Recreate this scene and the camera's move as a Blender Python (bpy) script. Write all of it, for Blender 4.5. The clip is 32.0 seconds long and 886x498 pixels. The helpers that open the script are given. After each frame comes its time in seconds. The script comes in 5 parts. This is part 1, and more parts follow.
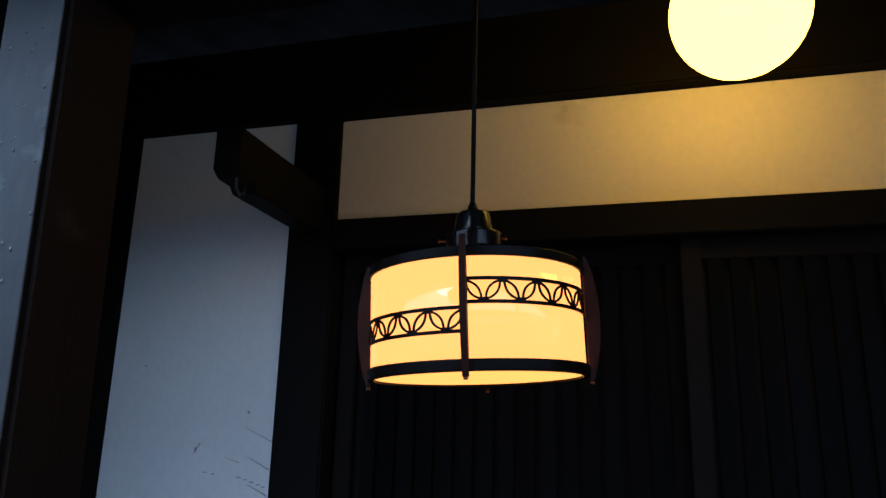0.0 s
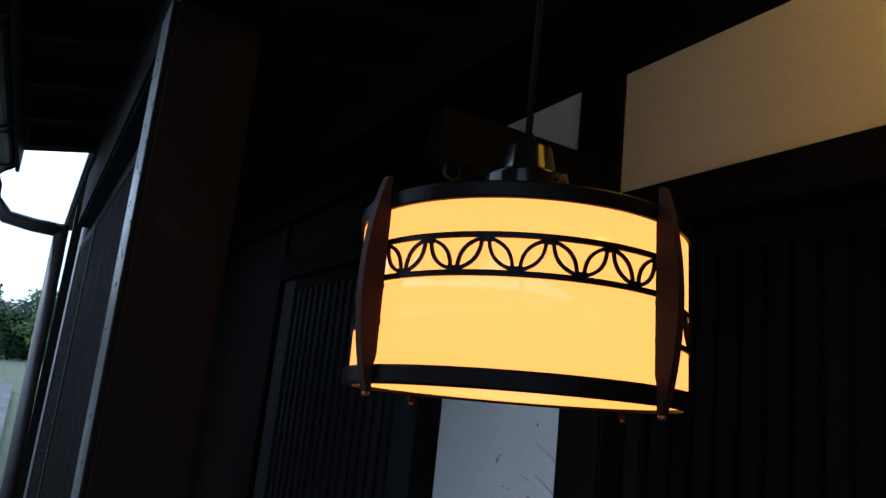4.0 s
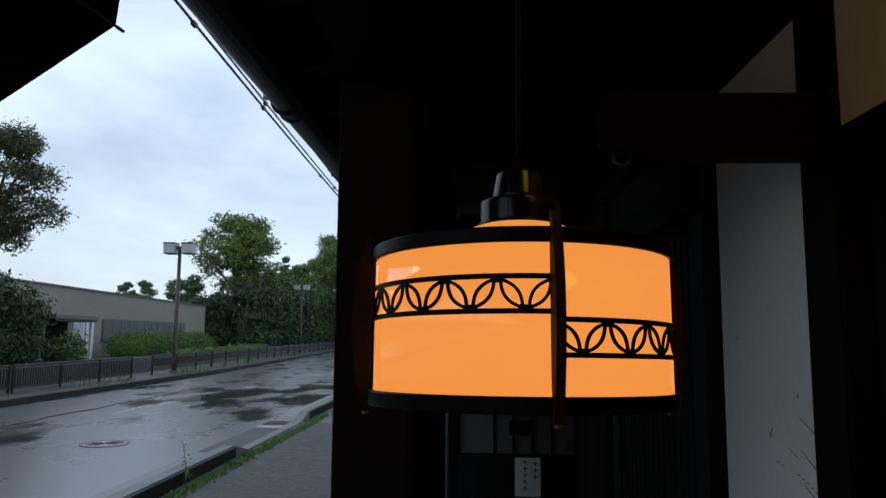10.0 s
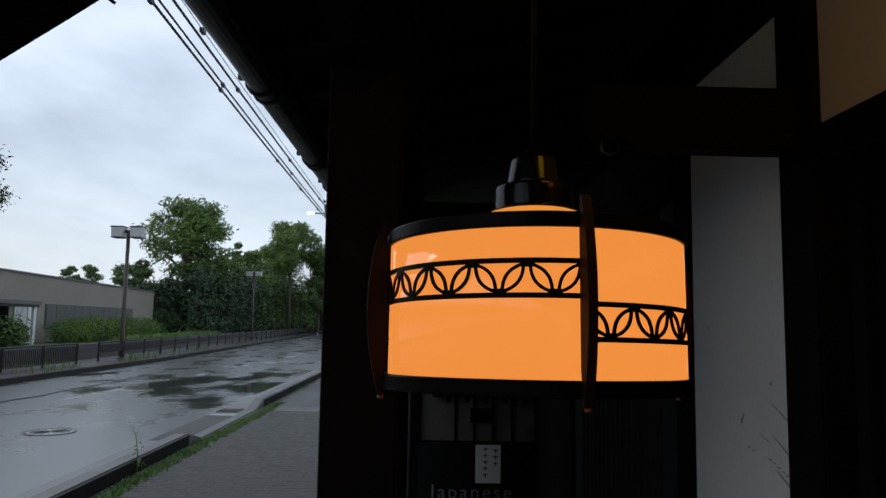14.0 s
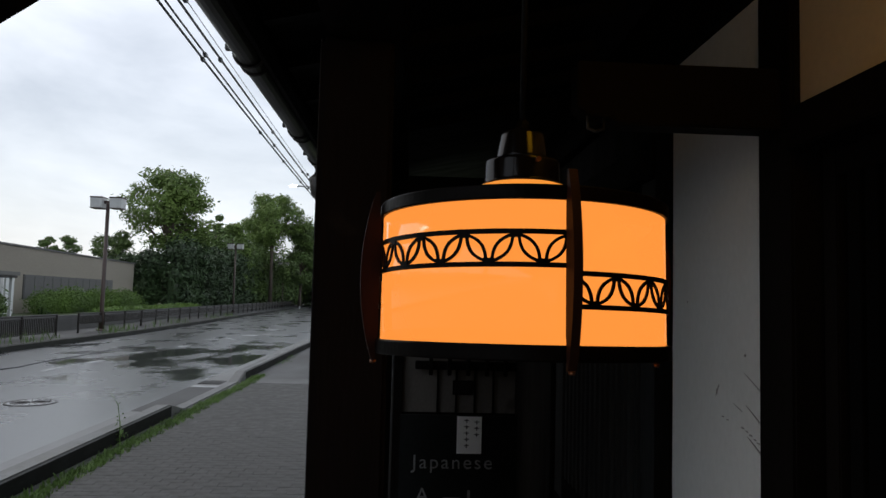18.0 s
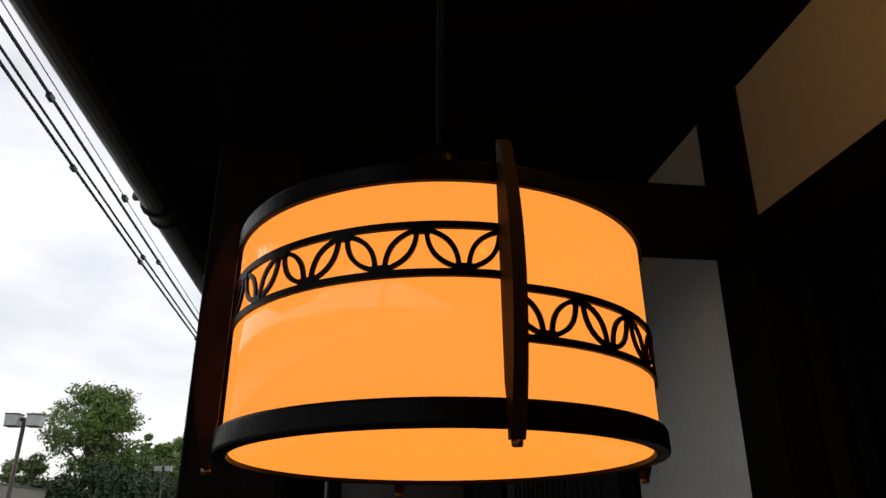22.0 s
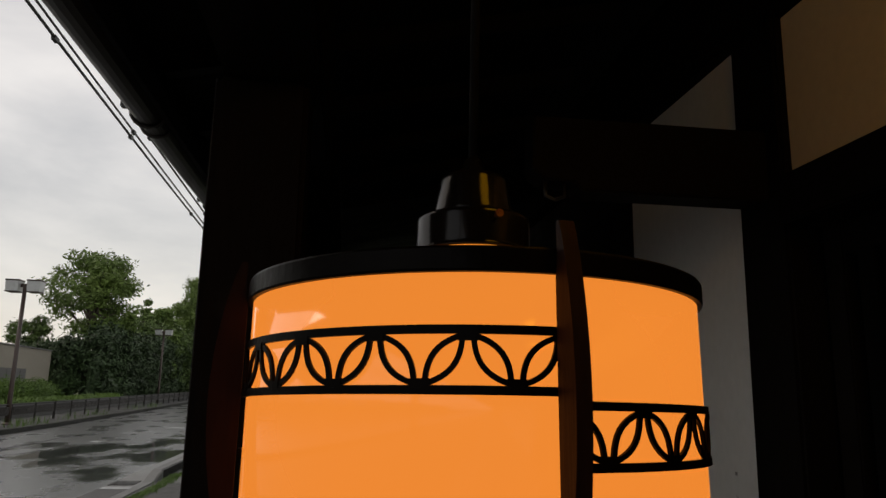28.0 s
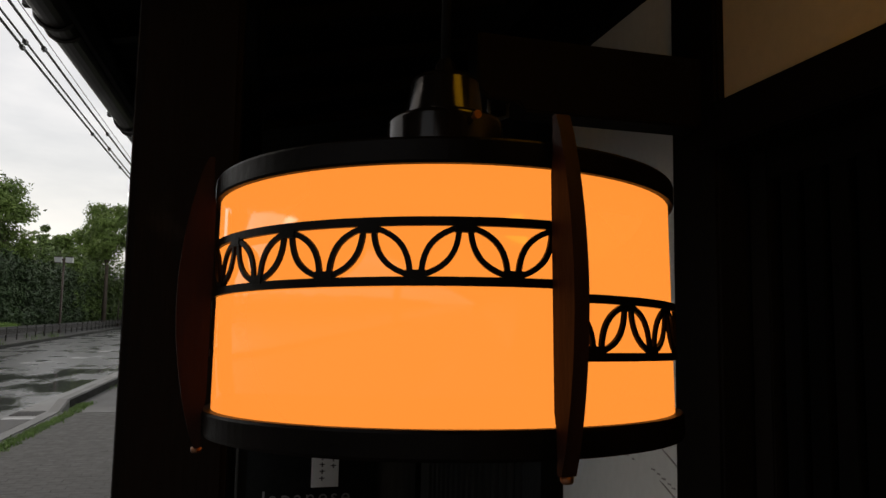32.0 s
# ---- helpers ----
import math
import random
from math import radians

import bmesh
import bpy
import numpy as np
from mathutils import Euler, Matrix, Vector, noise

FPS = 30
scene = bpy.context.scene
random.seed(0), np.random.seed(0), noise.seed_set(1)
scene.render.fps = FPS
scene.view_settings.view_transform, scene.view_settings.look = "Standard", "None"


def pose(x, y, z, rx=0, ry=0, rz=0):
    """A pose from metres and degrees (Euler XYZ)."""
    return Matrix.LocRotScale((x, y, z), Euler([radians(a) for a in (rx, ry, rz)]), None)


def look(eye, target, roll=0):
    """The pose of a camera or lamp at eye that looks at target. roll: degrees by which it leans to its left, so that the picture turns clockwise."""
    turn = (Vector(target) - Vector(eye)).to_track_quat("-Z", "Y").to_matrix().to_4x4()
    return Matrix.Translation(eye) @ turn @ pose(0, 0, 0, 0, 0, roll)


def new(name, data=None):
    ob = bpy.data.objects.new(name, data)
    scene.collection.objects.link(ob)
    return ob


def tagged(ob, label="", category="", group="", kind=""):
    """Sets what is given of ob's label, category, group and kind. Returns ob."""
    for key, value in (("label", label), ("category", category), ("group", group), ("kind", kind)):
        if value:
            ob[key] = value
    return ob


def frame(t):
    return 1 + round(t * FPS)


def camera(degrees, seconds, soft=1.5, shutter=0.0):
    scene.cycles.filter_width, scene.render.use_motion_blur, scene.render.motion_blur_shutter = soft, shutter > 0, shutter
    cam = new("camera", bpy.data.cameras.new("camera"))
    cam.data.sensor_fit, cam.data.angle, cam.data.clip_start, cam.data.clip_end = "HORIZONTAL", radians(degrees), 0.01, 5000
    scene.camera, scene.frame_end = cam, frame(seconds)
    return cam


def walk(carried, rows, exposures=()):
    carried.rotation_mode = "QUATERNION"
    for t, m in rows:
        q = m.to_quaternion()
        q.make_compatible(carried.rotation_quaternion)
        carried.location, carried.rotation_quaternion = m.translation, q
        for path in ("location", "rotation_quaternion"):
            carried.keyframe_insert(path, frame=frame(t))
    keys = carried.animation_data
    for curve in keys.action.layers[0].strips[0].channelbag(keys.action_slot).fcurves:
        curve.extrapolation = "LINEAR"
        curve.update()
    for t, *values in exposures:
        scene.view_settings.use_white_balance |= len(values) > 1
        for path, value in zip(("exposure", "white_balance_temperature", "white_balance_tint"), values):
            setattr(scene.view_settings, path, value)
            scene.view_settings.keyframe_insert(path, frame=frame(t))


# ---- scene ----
cam = camera(64.4, 32.0)
PATH = [
    (0, (-1.144, -0.262, 1.465), (0.726, 0.262, 1.947), 1.4),
    (0.5, (-1.182, -0.182, 1.541), (0.704, 0.312, 1.989), 0.3),
    (1, (-1.251, -0.184, 1.538), (0.633, 0.319, 1.982), -0.3),
    (1.5, (-1.25, -0.183, 1.531), (0.652, 0.282, 1.941), -0.4),
    (2, (-1.234, -0.161, 1.52), (0.674, 0.307, 1.895), -0.4),
    (2.5, (-1.182, -0.165, 1.504), (0.725, 0.342, 1.829), -0.3),
    (3, (-1.049, -0.219, 1.499), (0.846, 0.333, 1.82), -1.2),
    (3.5, (-0.728, -0.462, 1.517), (0.75, 0.819, 1.935), 2.4),
    (5.5, (-0.187, -0.753, 1.55), (0.199, 1.182, 1.878), 5.2),
    (6, (-0.224, -0.805, 1.564), (-0.003, 1.166, 1.825), 2.5),
    (6.5, (-0.222, -0.85, 1.584), (0.03, 1.12, 1.817), -0.8),
    (7, (-0.15, -0.893, 1.576), (-0.007, 1.091, 1.783), 0.9),
    (7.5, (-0.147, -0.949, 1.592), (-0.186, 1.044, 1.753), 0.6),
    (8, (-0.159, -0.928, 1.607), (-0.244, 1.063, 1.781), 0.4),
    (8.5, (-0.116, -0.879, 1.612), (-0.214, 1.109, 1.806), 0.2),
    (9, (-0.116, -0.888, 1.61), (-0.199, 1.1, 1.817), -0.1),
    (9.5, (-0.093, -0.872, 1.619), (-0.19, 1.115, 1.829), -0.2),
    (10, (-0.059, -0.863, 1.619), (-0.147, 1.121, 1.858), 0.5),
    (10.5, (-0.101, -0.894, 1.635), (-0.177, 1.082, 1.931), 1.1),
    (11, (-0.132, -0.879, 1.638), (-0.247, 1.091, 1.958), 3.1),
    (11.5, (-0.136, -0.846, 1.624), (-0.239, 1.127, 1.938), 5.4),
    (12, (-0.19, -0.889, 1.623), (-0.255, 1.09, 1.901), 3.7),
    (12.5, (-0.16, -0.852, 1.616), (-0.198, 1.131, 1.875), 2.8),
    (13, (-0.125, -0.823, 1.612), (-0.113, 1.161, 1.865), 2.0),
    (13.5, (-0.15, -0.871, 1.614), (-0.117, 1.116, 1.838), 0.7),
    (14, (-0.133, -0.859, 1.613), (-0.091, 1.129, 1.822), 1.0),
    (14.5, (-0.103, -0.825, 1.608), (-0.057, 1.165, 1.811), 1.8),
    (16.5, (-0.121, -0.871, 1.607), (-0.05, 1.122, 1.76), 1.2),
    (17, (-0.123, -0.873, 1.604), (-0.042, 1.12, 1.755), 1.5),
    (17.5, (-0.1, -0.844, 1.601), (-0.02, 1.149, 1.751), 2.0),
    (18, (-0.144, -0.889, 1.605), (-0.051, 1.104, 1.744), 1.5),
    (18.5, (-0.14, -0.89, 1.605), (-0.048, 1.102, 1.751), 1.4),
    (19, (-0.113, -0.858, 1.601), (-0.014, 1.134, 1.754), 1.9),
    (19.5, (-0.14, -0.892, 1.604), (-0.043, 1.101, 1.747), 1.3),
    (20, (-0.092, -0.866, 1.594), (-0.027, 1.115, 1.865), 0.9),
    (20.5, (-0.039, -0.821, 1.595), (-0.004, 1.147, 1.952), 1.3),
    (21, (-0.047, -0.746, 1.563), (-0.037, 1.194, 2.047), 1.1),
    (21.5, (-0.071, -0.613, 1.492), (0.114, 1.168, 2.383), -0.4),
    (22, (-0.074, -0.605, 1.49), (0.15, 1.244, 2.217), 0.0),
    (22.5, (-0.092, -0.613, 1.492), (0.136, 1.252, 2.175), 0.3),
    (23, (-0.062, -0.6, 1.524), (0.16, 1.273, 2.19), 0.2),
    (23.5, (-0.067, -0.613, 1.56), (0.139, 1.264, 2.219), 0.1),
    (24, (-0.097, -0.542, 1.594), (0.112, 1.392, 2.058), 0.7),
    (24.5, (-0.091, -0.486, 1.614), (0.178, 1.459, 1.996), 2.8),
    (26.5, (-0.108, -0.528, 1.625), (0.216, 1.416, 1.966), 1.5),
    (27, (-0.129, -0.542, 1.628), (0.194, 1.404, 1.96), 0.1),
    (27.5, (-0.109, -0.556, 1.625), (0.183, 1.39, 1.98), 1.6),
    (28, (-0.104, -0.573, 1.643), (0.152, 1.373, 2.027), 1.2),
    (28.5, (-0.124, -0.548, 1.661), (0.17, 1.397, 2.024), -0.7),
    (29, (-0.101, -0.552, 1.655), (0.224, 1.388, 2.017), 1.1),
    (29.5, (-0.14, -0.532, 1.647), (0.255, 1.397, 1.998), 2.0),
    (30, (-0.173, -0.537, 1.655), (0.329, 1.373, 1.976), 1.4),
    (30.5, (-0.164, -0.531, 1.639), (0.372, 1.365, 1.982), 3.9),
    (31, (-0.147, -0.529, 1.632), (0.429, 1.359, 1.954), 4.8),
    (31.5, (-0.161, -0.549, 1.636), (0.398, 1.355, 1.885), 0.6),
    (32, (-0.147, -0.555, 1.621), (0.351, 1.372, 1.815), 1.1),
]
EXPOSURES = [
    (0.0, 1.07, 4700, 7), (3.0, 1.10, 4700, 7), (3.5, 1.08, 4850, 7), (5.5, 0.4, 5500, 6), (7.0, 0.1, 5500, 6), (8.0, -0.05, 5500, 4),
    (9.0, -0.2, 5600, 6), (11.0, -0.15, 5700, 4), (13.0, -0.4, 5800, 8), (14.0, -0.25, 6000, 8), (17.0, -0.25, 6400, 10), (18.0, -0.05, 6500, 10), (19.0, -0.05, 6500, 10),
    (21.0, -0.1, 6600, 12), (22.0, 0.1, 7000, 12), (23.0, -0.22, 7200, 12), (24.0, -0.36, 7400, 12), (27.0, -0.42, 7500, 12), (28.0, -0.38, 7500, 12), (29.0, -0.25, 7500, 12),
    (31.0, -0.25, 7400, 12), (32.0, -0.08, 7400, 12),
]
walk(cam, [(t, look(eye, target, roll)) for t, eye, target, roll in PATH], EXPOSURES)

# ---- sky and sun ----
world = bpy.data.worlds.new("overcast_sky")
scene.world = world
world.use_nodes = True
wt = world.node_tree
wt.nodes.clear()


def wnode(kind, **values):
    n = wt.nodes.new(kind)
    for key, value in values.items():
        n.inputs[key].default_value = value
    return n


sky = wt.nodes.new("ShaderNodeTexSky")
sky.sky_type, sky.sun_disc = "NISHITA", False
sky.sun_elevation, sky.sun_rotation = radians(48), radians(-70)
sky.air_density, sky.dust_density = 1.0, 3.0
clear = wnode("ShaderNodeBackground", Strength=0.05)
wt.links.new(sky.outputs[0], clear.inputs[0])
coord = wt.nodes.new("ShaderNodeTexCoord")
stretch = wt.nodes.new("ShaderNodeMapping")
stretch.inputs["Scale"].default_value = (1.2, 1.2, 3.2)
wt.links.new(coord.outputs["Generated"], stretch.inputs["Vector"])
clouds = wnode("ShaderNodeTexNoise", Scale=2.1, Detail=7.0, Roughness=0.52, Distortion=0.3)
wt.links.new(stretch.outputs[0], clouds.inputs["Vector"])
ramp = wt.nodes.new("ShaderNodeValToRGB")
ramp.color_ramp.elements[0].position, ramp.color_ramp.elements[1].position = 0.32, 0.66
ramp.color_ramp.elements[0].color = (0.42, 0.455, 0.50, 1)
ramp.color_ramp.elements[1].color = (0.83, 0.86, 0.90, 1)
wt.links.new(clouds.outputs["Fac"], ramp.inputs[0])
cover = wnode("ShaderNodeBackground", Strength=1.0)
wt.links.new(ramp.outputs[0], cover.inputs[0])
both = wt.nodes.new("ShaderNodeAddShader")
wt.links.new(clear.outputs[0], both.inputs[0])
wt.links.new(cover.outputs[0], both.inputs[1])
wout = wt.nodes.new("ShaderNodeOutputWorld")
wt.links.new(both.outputs[0], wout.inputs[0])

sun_data = bpy.data.lights.new("sun", "SUN")
sun_data.energy, sun_data.angle, sun_data.color = 0.6, radians(25), (1.0, 0.96, 0.9)
sun_ob = new("sun", sun_data)
sun_ob.matrix_world = look((-20, 8, 24), (0, 0, 0))


# ---- materials ----
def material(name):
    m = bpy.data.materials.new(name)
    m.use_nodes = True
    return m, m.node_tree, m.node_tree.nodes["Principled BSDF"]


def surface(name, low, high, scale=(8, 8, 8), rough=(0.6, 0.8), bump=0.15, detail=6.0, metallic=0.0, spots=None, each=0.0, coat=0.0, fine=6.0, spec=0.5):
    """A surface whose colour runs between two tones by a coarse and a fine noise, with gloss and relief to suit."""
    m, nt, bsdf = material(name)
    n, l = nt.nodes, nt.links
    tc = n.new("ShaderNodeTexCoord")
    mp = n.new("ShaderNodeMapping")
    mp.inputs["Scale"].default_value = scale
    l.new(tc.outputs["Object"], mp.inputs["Vector"])
    a = n.new("ShaderNodeTexNoise")
    a.inputs["Scale"].default_value, a.inputs["Detail"].default_value = 1.0, detail
    b = n.new("ShaderNodeTexNoise")
    b.inputs["Scale"].default_value, b.inputs["Detail"].default_value = fine, 5.0
    l.new(mp.outputs[0], a.inputs["Vector"]), l.new(mp.outputs[0], b.inputs["Vector"])
    mixed = n.new("ShaderNodeMix")
    mixed.inputs["Factor"].default_value = 0.4
    l.new(a.outputs["Fac"], mixed.inputs["A"]), l.new(b.outputs["Fac"], mixed.inputs["B"])
    cr = n.new("ShaderNodeValToRGB")
    cr.color_ramp.elements[0].position, cr.color_ramp.elements[1].position = 0.3, 0.7
    cr.color_ramp.elements[0].color, cr.color_ramp.elements[1].color = (*low, 1), (*high, 1)
    l.new(mixed.outputs["Result"], cr.inputs[0])
    colour = cr.outputs[0]
    if spots:
        w = n.new("ShaderNodeTexNoise")
        w.inputs["Scale"].default_value, w.inputs["Detail"].default_value = spots[1], 4.0
        l.new(tc.outputs["Object"], w.inputs["Vector"])
        wr = n.new("ShaderNodeValToRGB")
        wr.color_ramp.elements[0].position, wr.color_ramp.elements[1].position = spots[2], spots[2] + 0.08
        l.new(w.outputs["Fac"], wr.inputs[0])
        mx = n.new("ShaderNodeMix")
        mx.data_type = "RGBA"
        l.new(wr.outputs[0], mx.inputs["Factor"])
        l.new(colour, mx.inputs["A"])
        mx.inputs["B"].default_value = (*spots[0], 1)
        colour = mx.outputs["Result"]
    if each:
        info = n.new("ShaderNodeObjectInfo")
        mr = n.new("ShaderNodeMapRange")
        mr.inputs["To Min"].default_value, mr.inputs["To Max"].default_value = 1 - each, 1 + each
        l.new(info.outputs["Random"], mr.inputs["Value"])
        hv = n.new("ShaderNodeHueSaturation")
        l.new(mr.outputs[0], hv.inputs["Value"]), l.new(colour, hv.inputs["Color"])
        colour = hv.outputs[0]
    l.new(colour, bsdf.inputs["Base Color"])
    rr = n.new("ShaderNodeMapRange")
    rr.inputs["From Min"].default_value, rr.inputs["From Max"].default_value = 0.3, 0.7
    rr.inputs["To Min"].default_value, rr.inputs["To Max"].default_value = rough
    l.new(a.outputs["Fac"], rr.inputs["Value"]), l.new(rr.outputs[0], bsdf.inputs["Roughness"])
    bp = n.new("ShaderNodeBump")
    bp.inputs["Strength"].default_value, bp.inputs["Distance"].default_value = bump, 0.01
    l.new(mixed.outputs["Result"], bp.inputs["Height"]), l.new(bp.outputs[0], bsdf.inputs["Normal"])
    bsdf.inputs["Metallic"].default_value = metallic
    bsdf.inputs["Coat Weight"].default_value = coat
    bsdf.inputs["Specular IOR Level"].default_value = spec
    return m


def glowing(name, colour, strength, base=(0.07, 0.05, 0.03), rough=0.12):
    m, nt, bsdf = material(name)
    n, l = nt.nodes, nt.links
    tc = n.new("ShaderNodeTexCoord")
    noise_tex = n.new("ShaderNodeTexNoise")
    noise_tex.inputs["Scale"].default_value, noise_tex.inputs["Detail"].default_value = 4.0, 2.0
    l.new(tc.outputs["Object"], noise_tex.inputs["Vector"])
    mr = n.new("ShaderNodeMapRange")
    mr.inputs["To Min"].default_value, mr.inputs["To Max"].default_value = strength * 0.95, strength * 1.05
    l.new(noise_tex.outputs["Fac"], mr.inputs["Value"])
    bsdf.inputs["Base Color"].default_value = (*base, 1)
    bsdf.inputs["Roughness"].default_value = rough
    bsdf.inputs["Emission Color"].default_value = (*colour, 1)
    l.new(mr.outputs[0], bsdf.inputs["Emission Strength"])
    return m


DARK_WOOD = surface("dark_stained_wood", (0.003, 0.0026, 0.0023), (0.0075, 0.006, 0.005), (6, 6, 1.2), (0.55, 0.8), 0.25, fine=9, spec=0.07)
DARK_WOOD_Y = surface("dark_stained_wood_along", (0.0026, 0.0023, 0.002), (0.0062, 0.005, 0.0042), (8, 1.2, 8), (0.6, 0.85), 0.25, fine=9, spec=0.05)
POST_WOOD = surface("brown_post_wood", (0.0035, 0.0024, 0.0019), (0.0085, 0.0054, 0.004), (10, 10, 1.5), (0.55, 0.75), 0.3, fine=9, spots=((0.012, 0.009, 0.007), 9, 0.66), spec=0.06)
# Wet side of the post, with sky light put in as a paler grey-blue.
WET_WOOD = surface("wet_post_face_sky_tone", (0.010, 0.011, 0.012), (0.030, 0.032, 0.034), (7, 7, 2.2), (0.24, 0.62), 0.35, fine=7, coat=0.04, spots=((0.060, 0.068, 0.070), 8, 0.58), spec=0.26)
DROPLET = surface("rain_drops", (0.06, 0.06, 0.065), (0.10, 0.10, 0.11), (60, 60, 60), (0.05, 0.1), 0.0)
# Paler copy of the lattice wood: street light is put into its colour.
LIT_SLAT = surface("lit_slat_wood", (0.016, 0.018, 0.019), (0.036, 0.039, 0.040), (14, 14, 2), (0.55, 0.8), 0.25, each=0.15, spec=0.2)
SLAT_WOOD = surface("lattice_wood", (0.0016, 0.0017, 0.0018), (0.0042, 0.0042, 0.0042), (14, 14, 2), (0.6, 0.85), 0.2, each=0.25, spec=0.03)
PLASTER = surface("white_plaster", (0.575, 0.603, 0.592), (0.68, 0.708, 0.697), (2, 2, 1.4), (0.8, 0.95), 0.06, spots=((0.52, 0.52, 0.51), 3.2, 0.67), fine=30)
CREAM = surface("cream_plaster", (0.55, 0.48, 0.36), (0.65, 0.57, 0.43), (1.6, 1.6, 1.6), (0.8, 0.95), 0.06, spots=((0.47, 0.39, 0.29), 2.6, 0.69), fine=30)
LAMP_METAL = surface("lamp_dark_bronze", (0.0020, 0.0013, 0.0010), (0.0050, 0.0030, 0.0023), (16, 16, 16), (0.28, 0.5), 0.1, spots=((0.016, 0.012, 0.010), 34, 0.70), spec=0.06)
LAMP_WOOD = surface("lamp_reddish_wood", (0.010, 0.0030, 0.0017), (0.026, 0.0078, 0.0040), (30, 30, 5), (0.5, 0.7), 0.15, spec=0.1)
CAP_METAL = surface("lamp_black_gloss", (0.003, 0.0026, 0.0024), (0.007, 0.006, 0.0055), (20, 20, 20), (0.10, 0.2), 0.03, spec=0.2)
COPPER = surface("copper_screw", (0.10, 0.045, 0.025), (0.22, 0.10, 0.055), (60, 60, 60), (0.3, 0.5), 0.05, metallic=1.0)
SHADE_GLOW = glowing("shade_acrylic", (1.0, 0.302, 0.048), 1.06, base=(0.05, 0.036, 0.020), rough=0.09)
BOTTOM_GLOW = glowing("shade_bottom_acrylic", (1.0, 0.33, 0.044), 1.0, rough=0.3)
GLOBE_GLOW = glowing("globe_glass", (1.0, 0.49, 0.022), 5.0, rough=0.2)
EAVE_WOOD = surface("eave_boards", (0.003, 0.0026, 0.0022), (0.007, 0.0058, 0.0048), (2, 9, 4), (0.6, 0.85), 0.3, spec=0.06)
ROOF_TILE = surface("grey_roof", (0.06, 0.065, 0.07), (0.12, 0.125, 0.13), (4, 4, 4), (0.35, 0.6), 0.2)
GUTTER = surface("dark_gutter", (0.018, 0.016, 0.015), (0.042, 0.038, 0.035), (8, 2, 8), (0.3, 0.5), 0.1)
STEEL = surface("galvanised_steel", (0.30, 0.31, 0.32), (0.42, 0.43, 0.44), (12, 12, 12), (0.35, 0.55), 0.05, metallic=0.8)
POLE_GREY = surface("dull_grey_metal", (0.10, 0.105, 0.108), (0.17, 0.175, 0.178), (12, 12, 12), (0.4, 0.6), 0.05)
# Near black: indoor shade is put into the colour; the plaque face shares it.
ROOM_DARK = surface("shade_and_plaque_black", (0.005, 0.0045, 0.004), (0.010, 0.009, 0.0085), (3, 3, 3), (0.8, 0.9), 0.1, spec=0.12)
BOARD_BLACK = surface("chalkboard", (0.006, 0.0065, 0.0065), (0.012, 0.013, 0.013), (5, 5, 5), (0.6, 0.8), 0.05, spec=0.08)
CHALK = surface("chalk", (0.12, 0.12, 0.12), (0.26, 0.26, 0.255), (40, 40, 40), (0.9, 1.0), 0.1)
PAPER = surface("paper", (0.78, 0.79, 0.78), (0.86, 0.87, 0.86), (20, 20, 20), (0.85, 0.95), 0.05)
END_PLASTER = surface("grey_end_plaster", (0.085, 0.075, 0.066), (0.13, 0.118, 0.105), (3, 3, 2), (0.8, 0.95), 0.1, spots=((0.06, 0.05, 0.042), 4, 0.62), fine=20)
INK = surface("ink", (0.02, 0.02, 0.025), (0.05, 0.05, 0.055), (30, 30, 30), (0.7, 0.9), 0.0)
PAVER = surface("paving_block", (0.037, 0.0368, 0.0350), (0.056, 0.0556, 0.0530), (9, 9, 9), (0.55, 0.8), 0.25, each=0.09, fine=8, spec=0.3)
PAVEMENT = surface("wet_pavement", (0.030, 0.030, 0.029), (0.054, 0.054, 0.053), (0.8, 0.35, 2), (0.5, 0.75), 0.15, fine=40, spec=0.4)
BAND = surface("pale_paving_band", (0.050, 0.050, 0.048), (0.085, 0.085, 0.082), (2, 2, 2), (0.5, 0.7), 0.15, fine=25)
CONCRETE = surface("wet_concrete", (0.09, 0.09, 0.086), (0.15, 0.15, 0.143), (1.4, 0.8, 2), (0.35, 0.65), 0.2, fine=20)
APRON = surface("wet_gutter_concrete", (0.085, 0.085, 0.082), (0.15, 0.15, 0.145), (1.4, 0.5, 2), (0.28, 0.55), 0.2, fine=20)
DARK_KERB = surface("dark_kerb", (0.012, 0.013, 0.011), (0.032, 0.033, 0.028), (3, 1.2, 9), (0.5, 0.8), 0.25, fine=12, spec=0.15)
KERB = surface("kerb_stone", (0.055, 0.055, 0.053), (0.12, 0.119, 0.114), (3, 1.2, 9), (0.35, 0.6), 0.25, each=0.10, fine=12)
KERB_BLACK = surface("wet_black_kerb", (0.004, 0.0042, 0.0035), (0.012, 0.0125, 0.010), (6, 3, 12), (0.6, 0.9), 0.4, spec=0.1)
GRASS = surface("grass_blades", (0.05, 0.10, 0.018), (0.13, 0.22, 0.045), (3, 3, 3), (0.5, 0.7), 0.1)
SOIL = surface("soil_and_turf", (0.035, 0.05, 0.016), (0.07, 0.09, 0.03), (0.5, 0.5, 0.5), (0.7, 0.95), 0.3, fine=14)
ROADPAINT = surface("worn_road_paint", (0.15, 0.155, 0.16), (0.42, 0.43, 0.44), (5, 5, 5), (0.4, 0.7), 0.1, fine=14)
LEAF = surface("tree_leaves", (0.040, 0.078, 0.016), (0.12, 0.19, 0.042), (0.5, 0.5, 0.5), (0.45, 0.7), 0.1, fine=5)
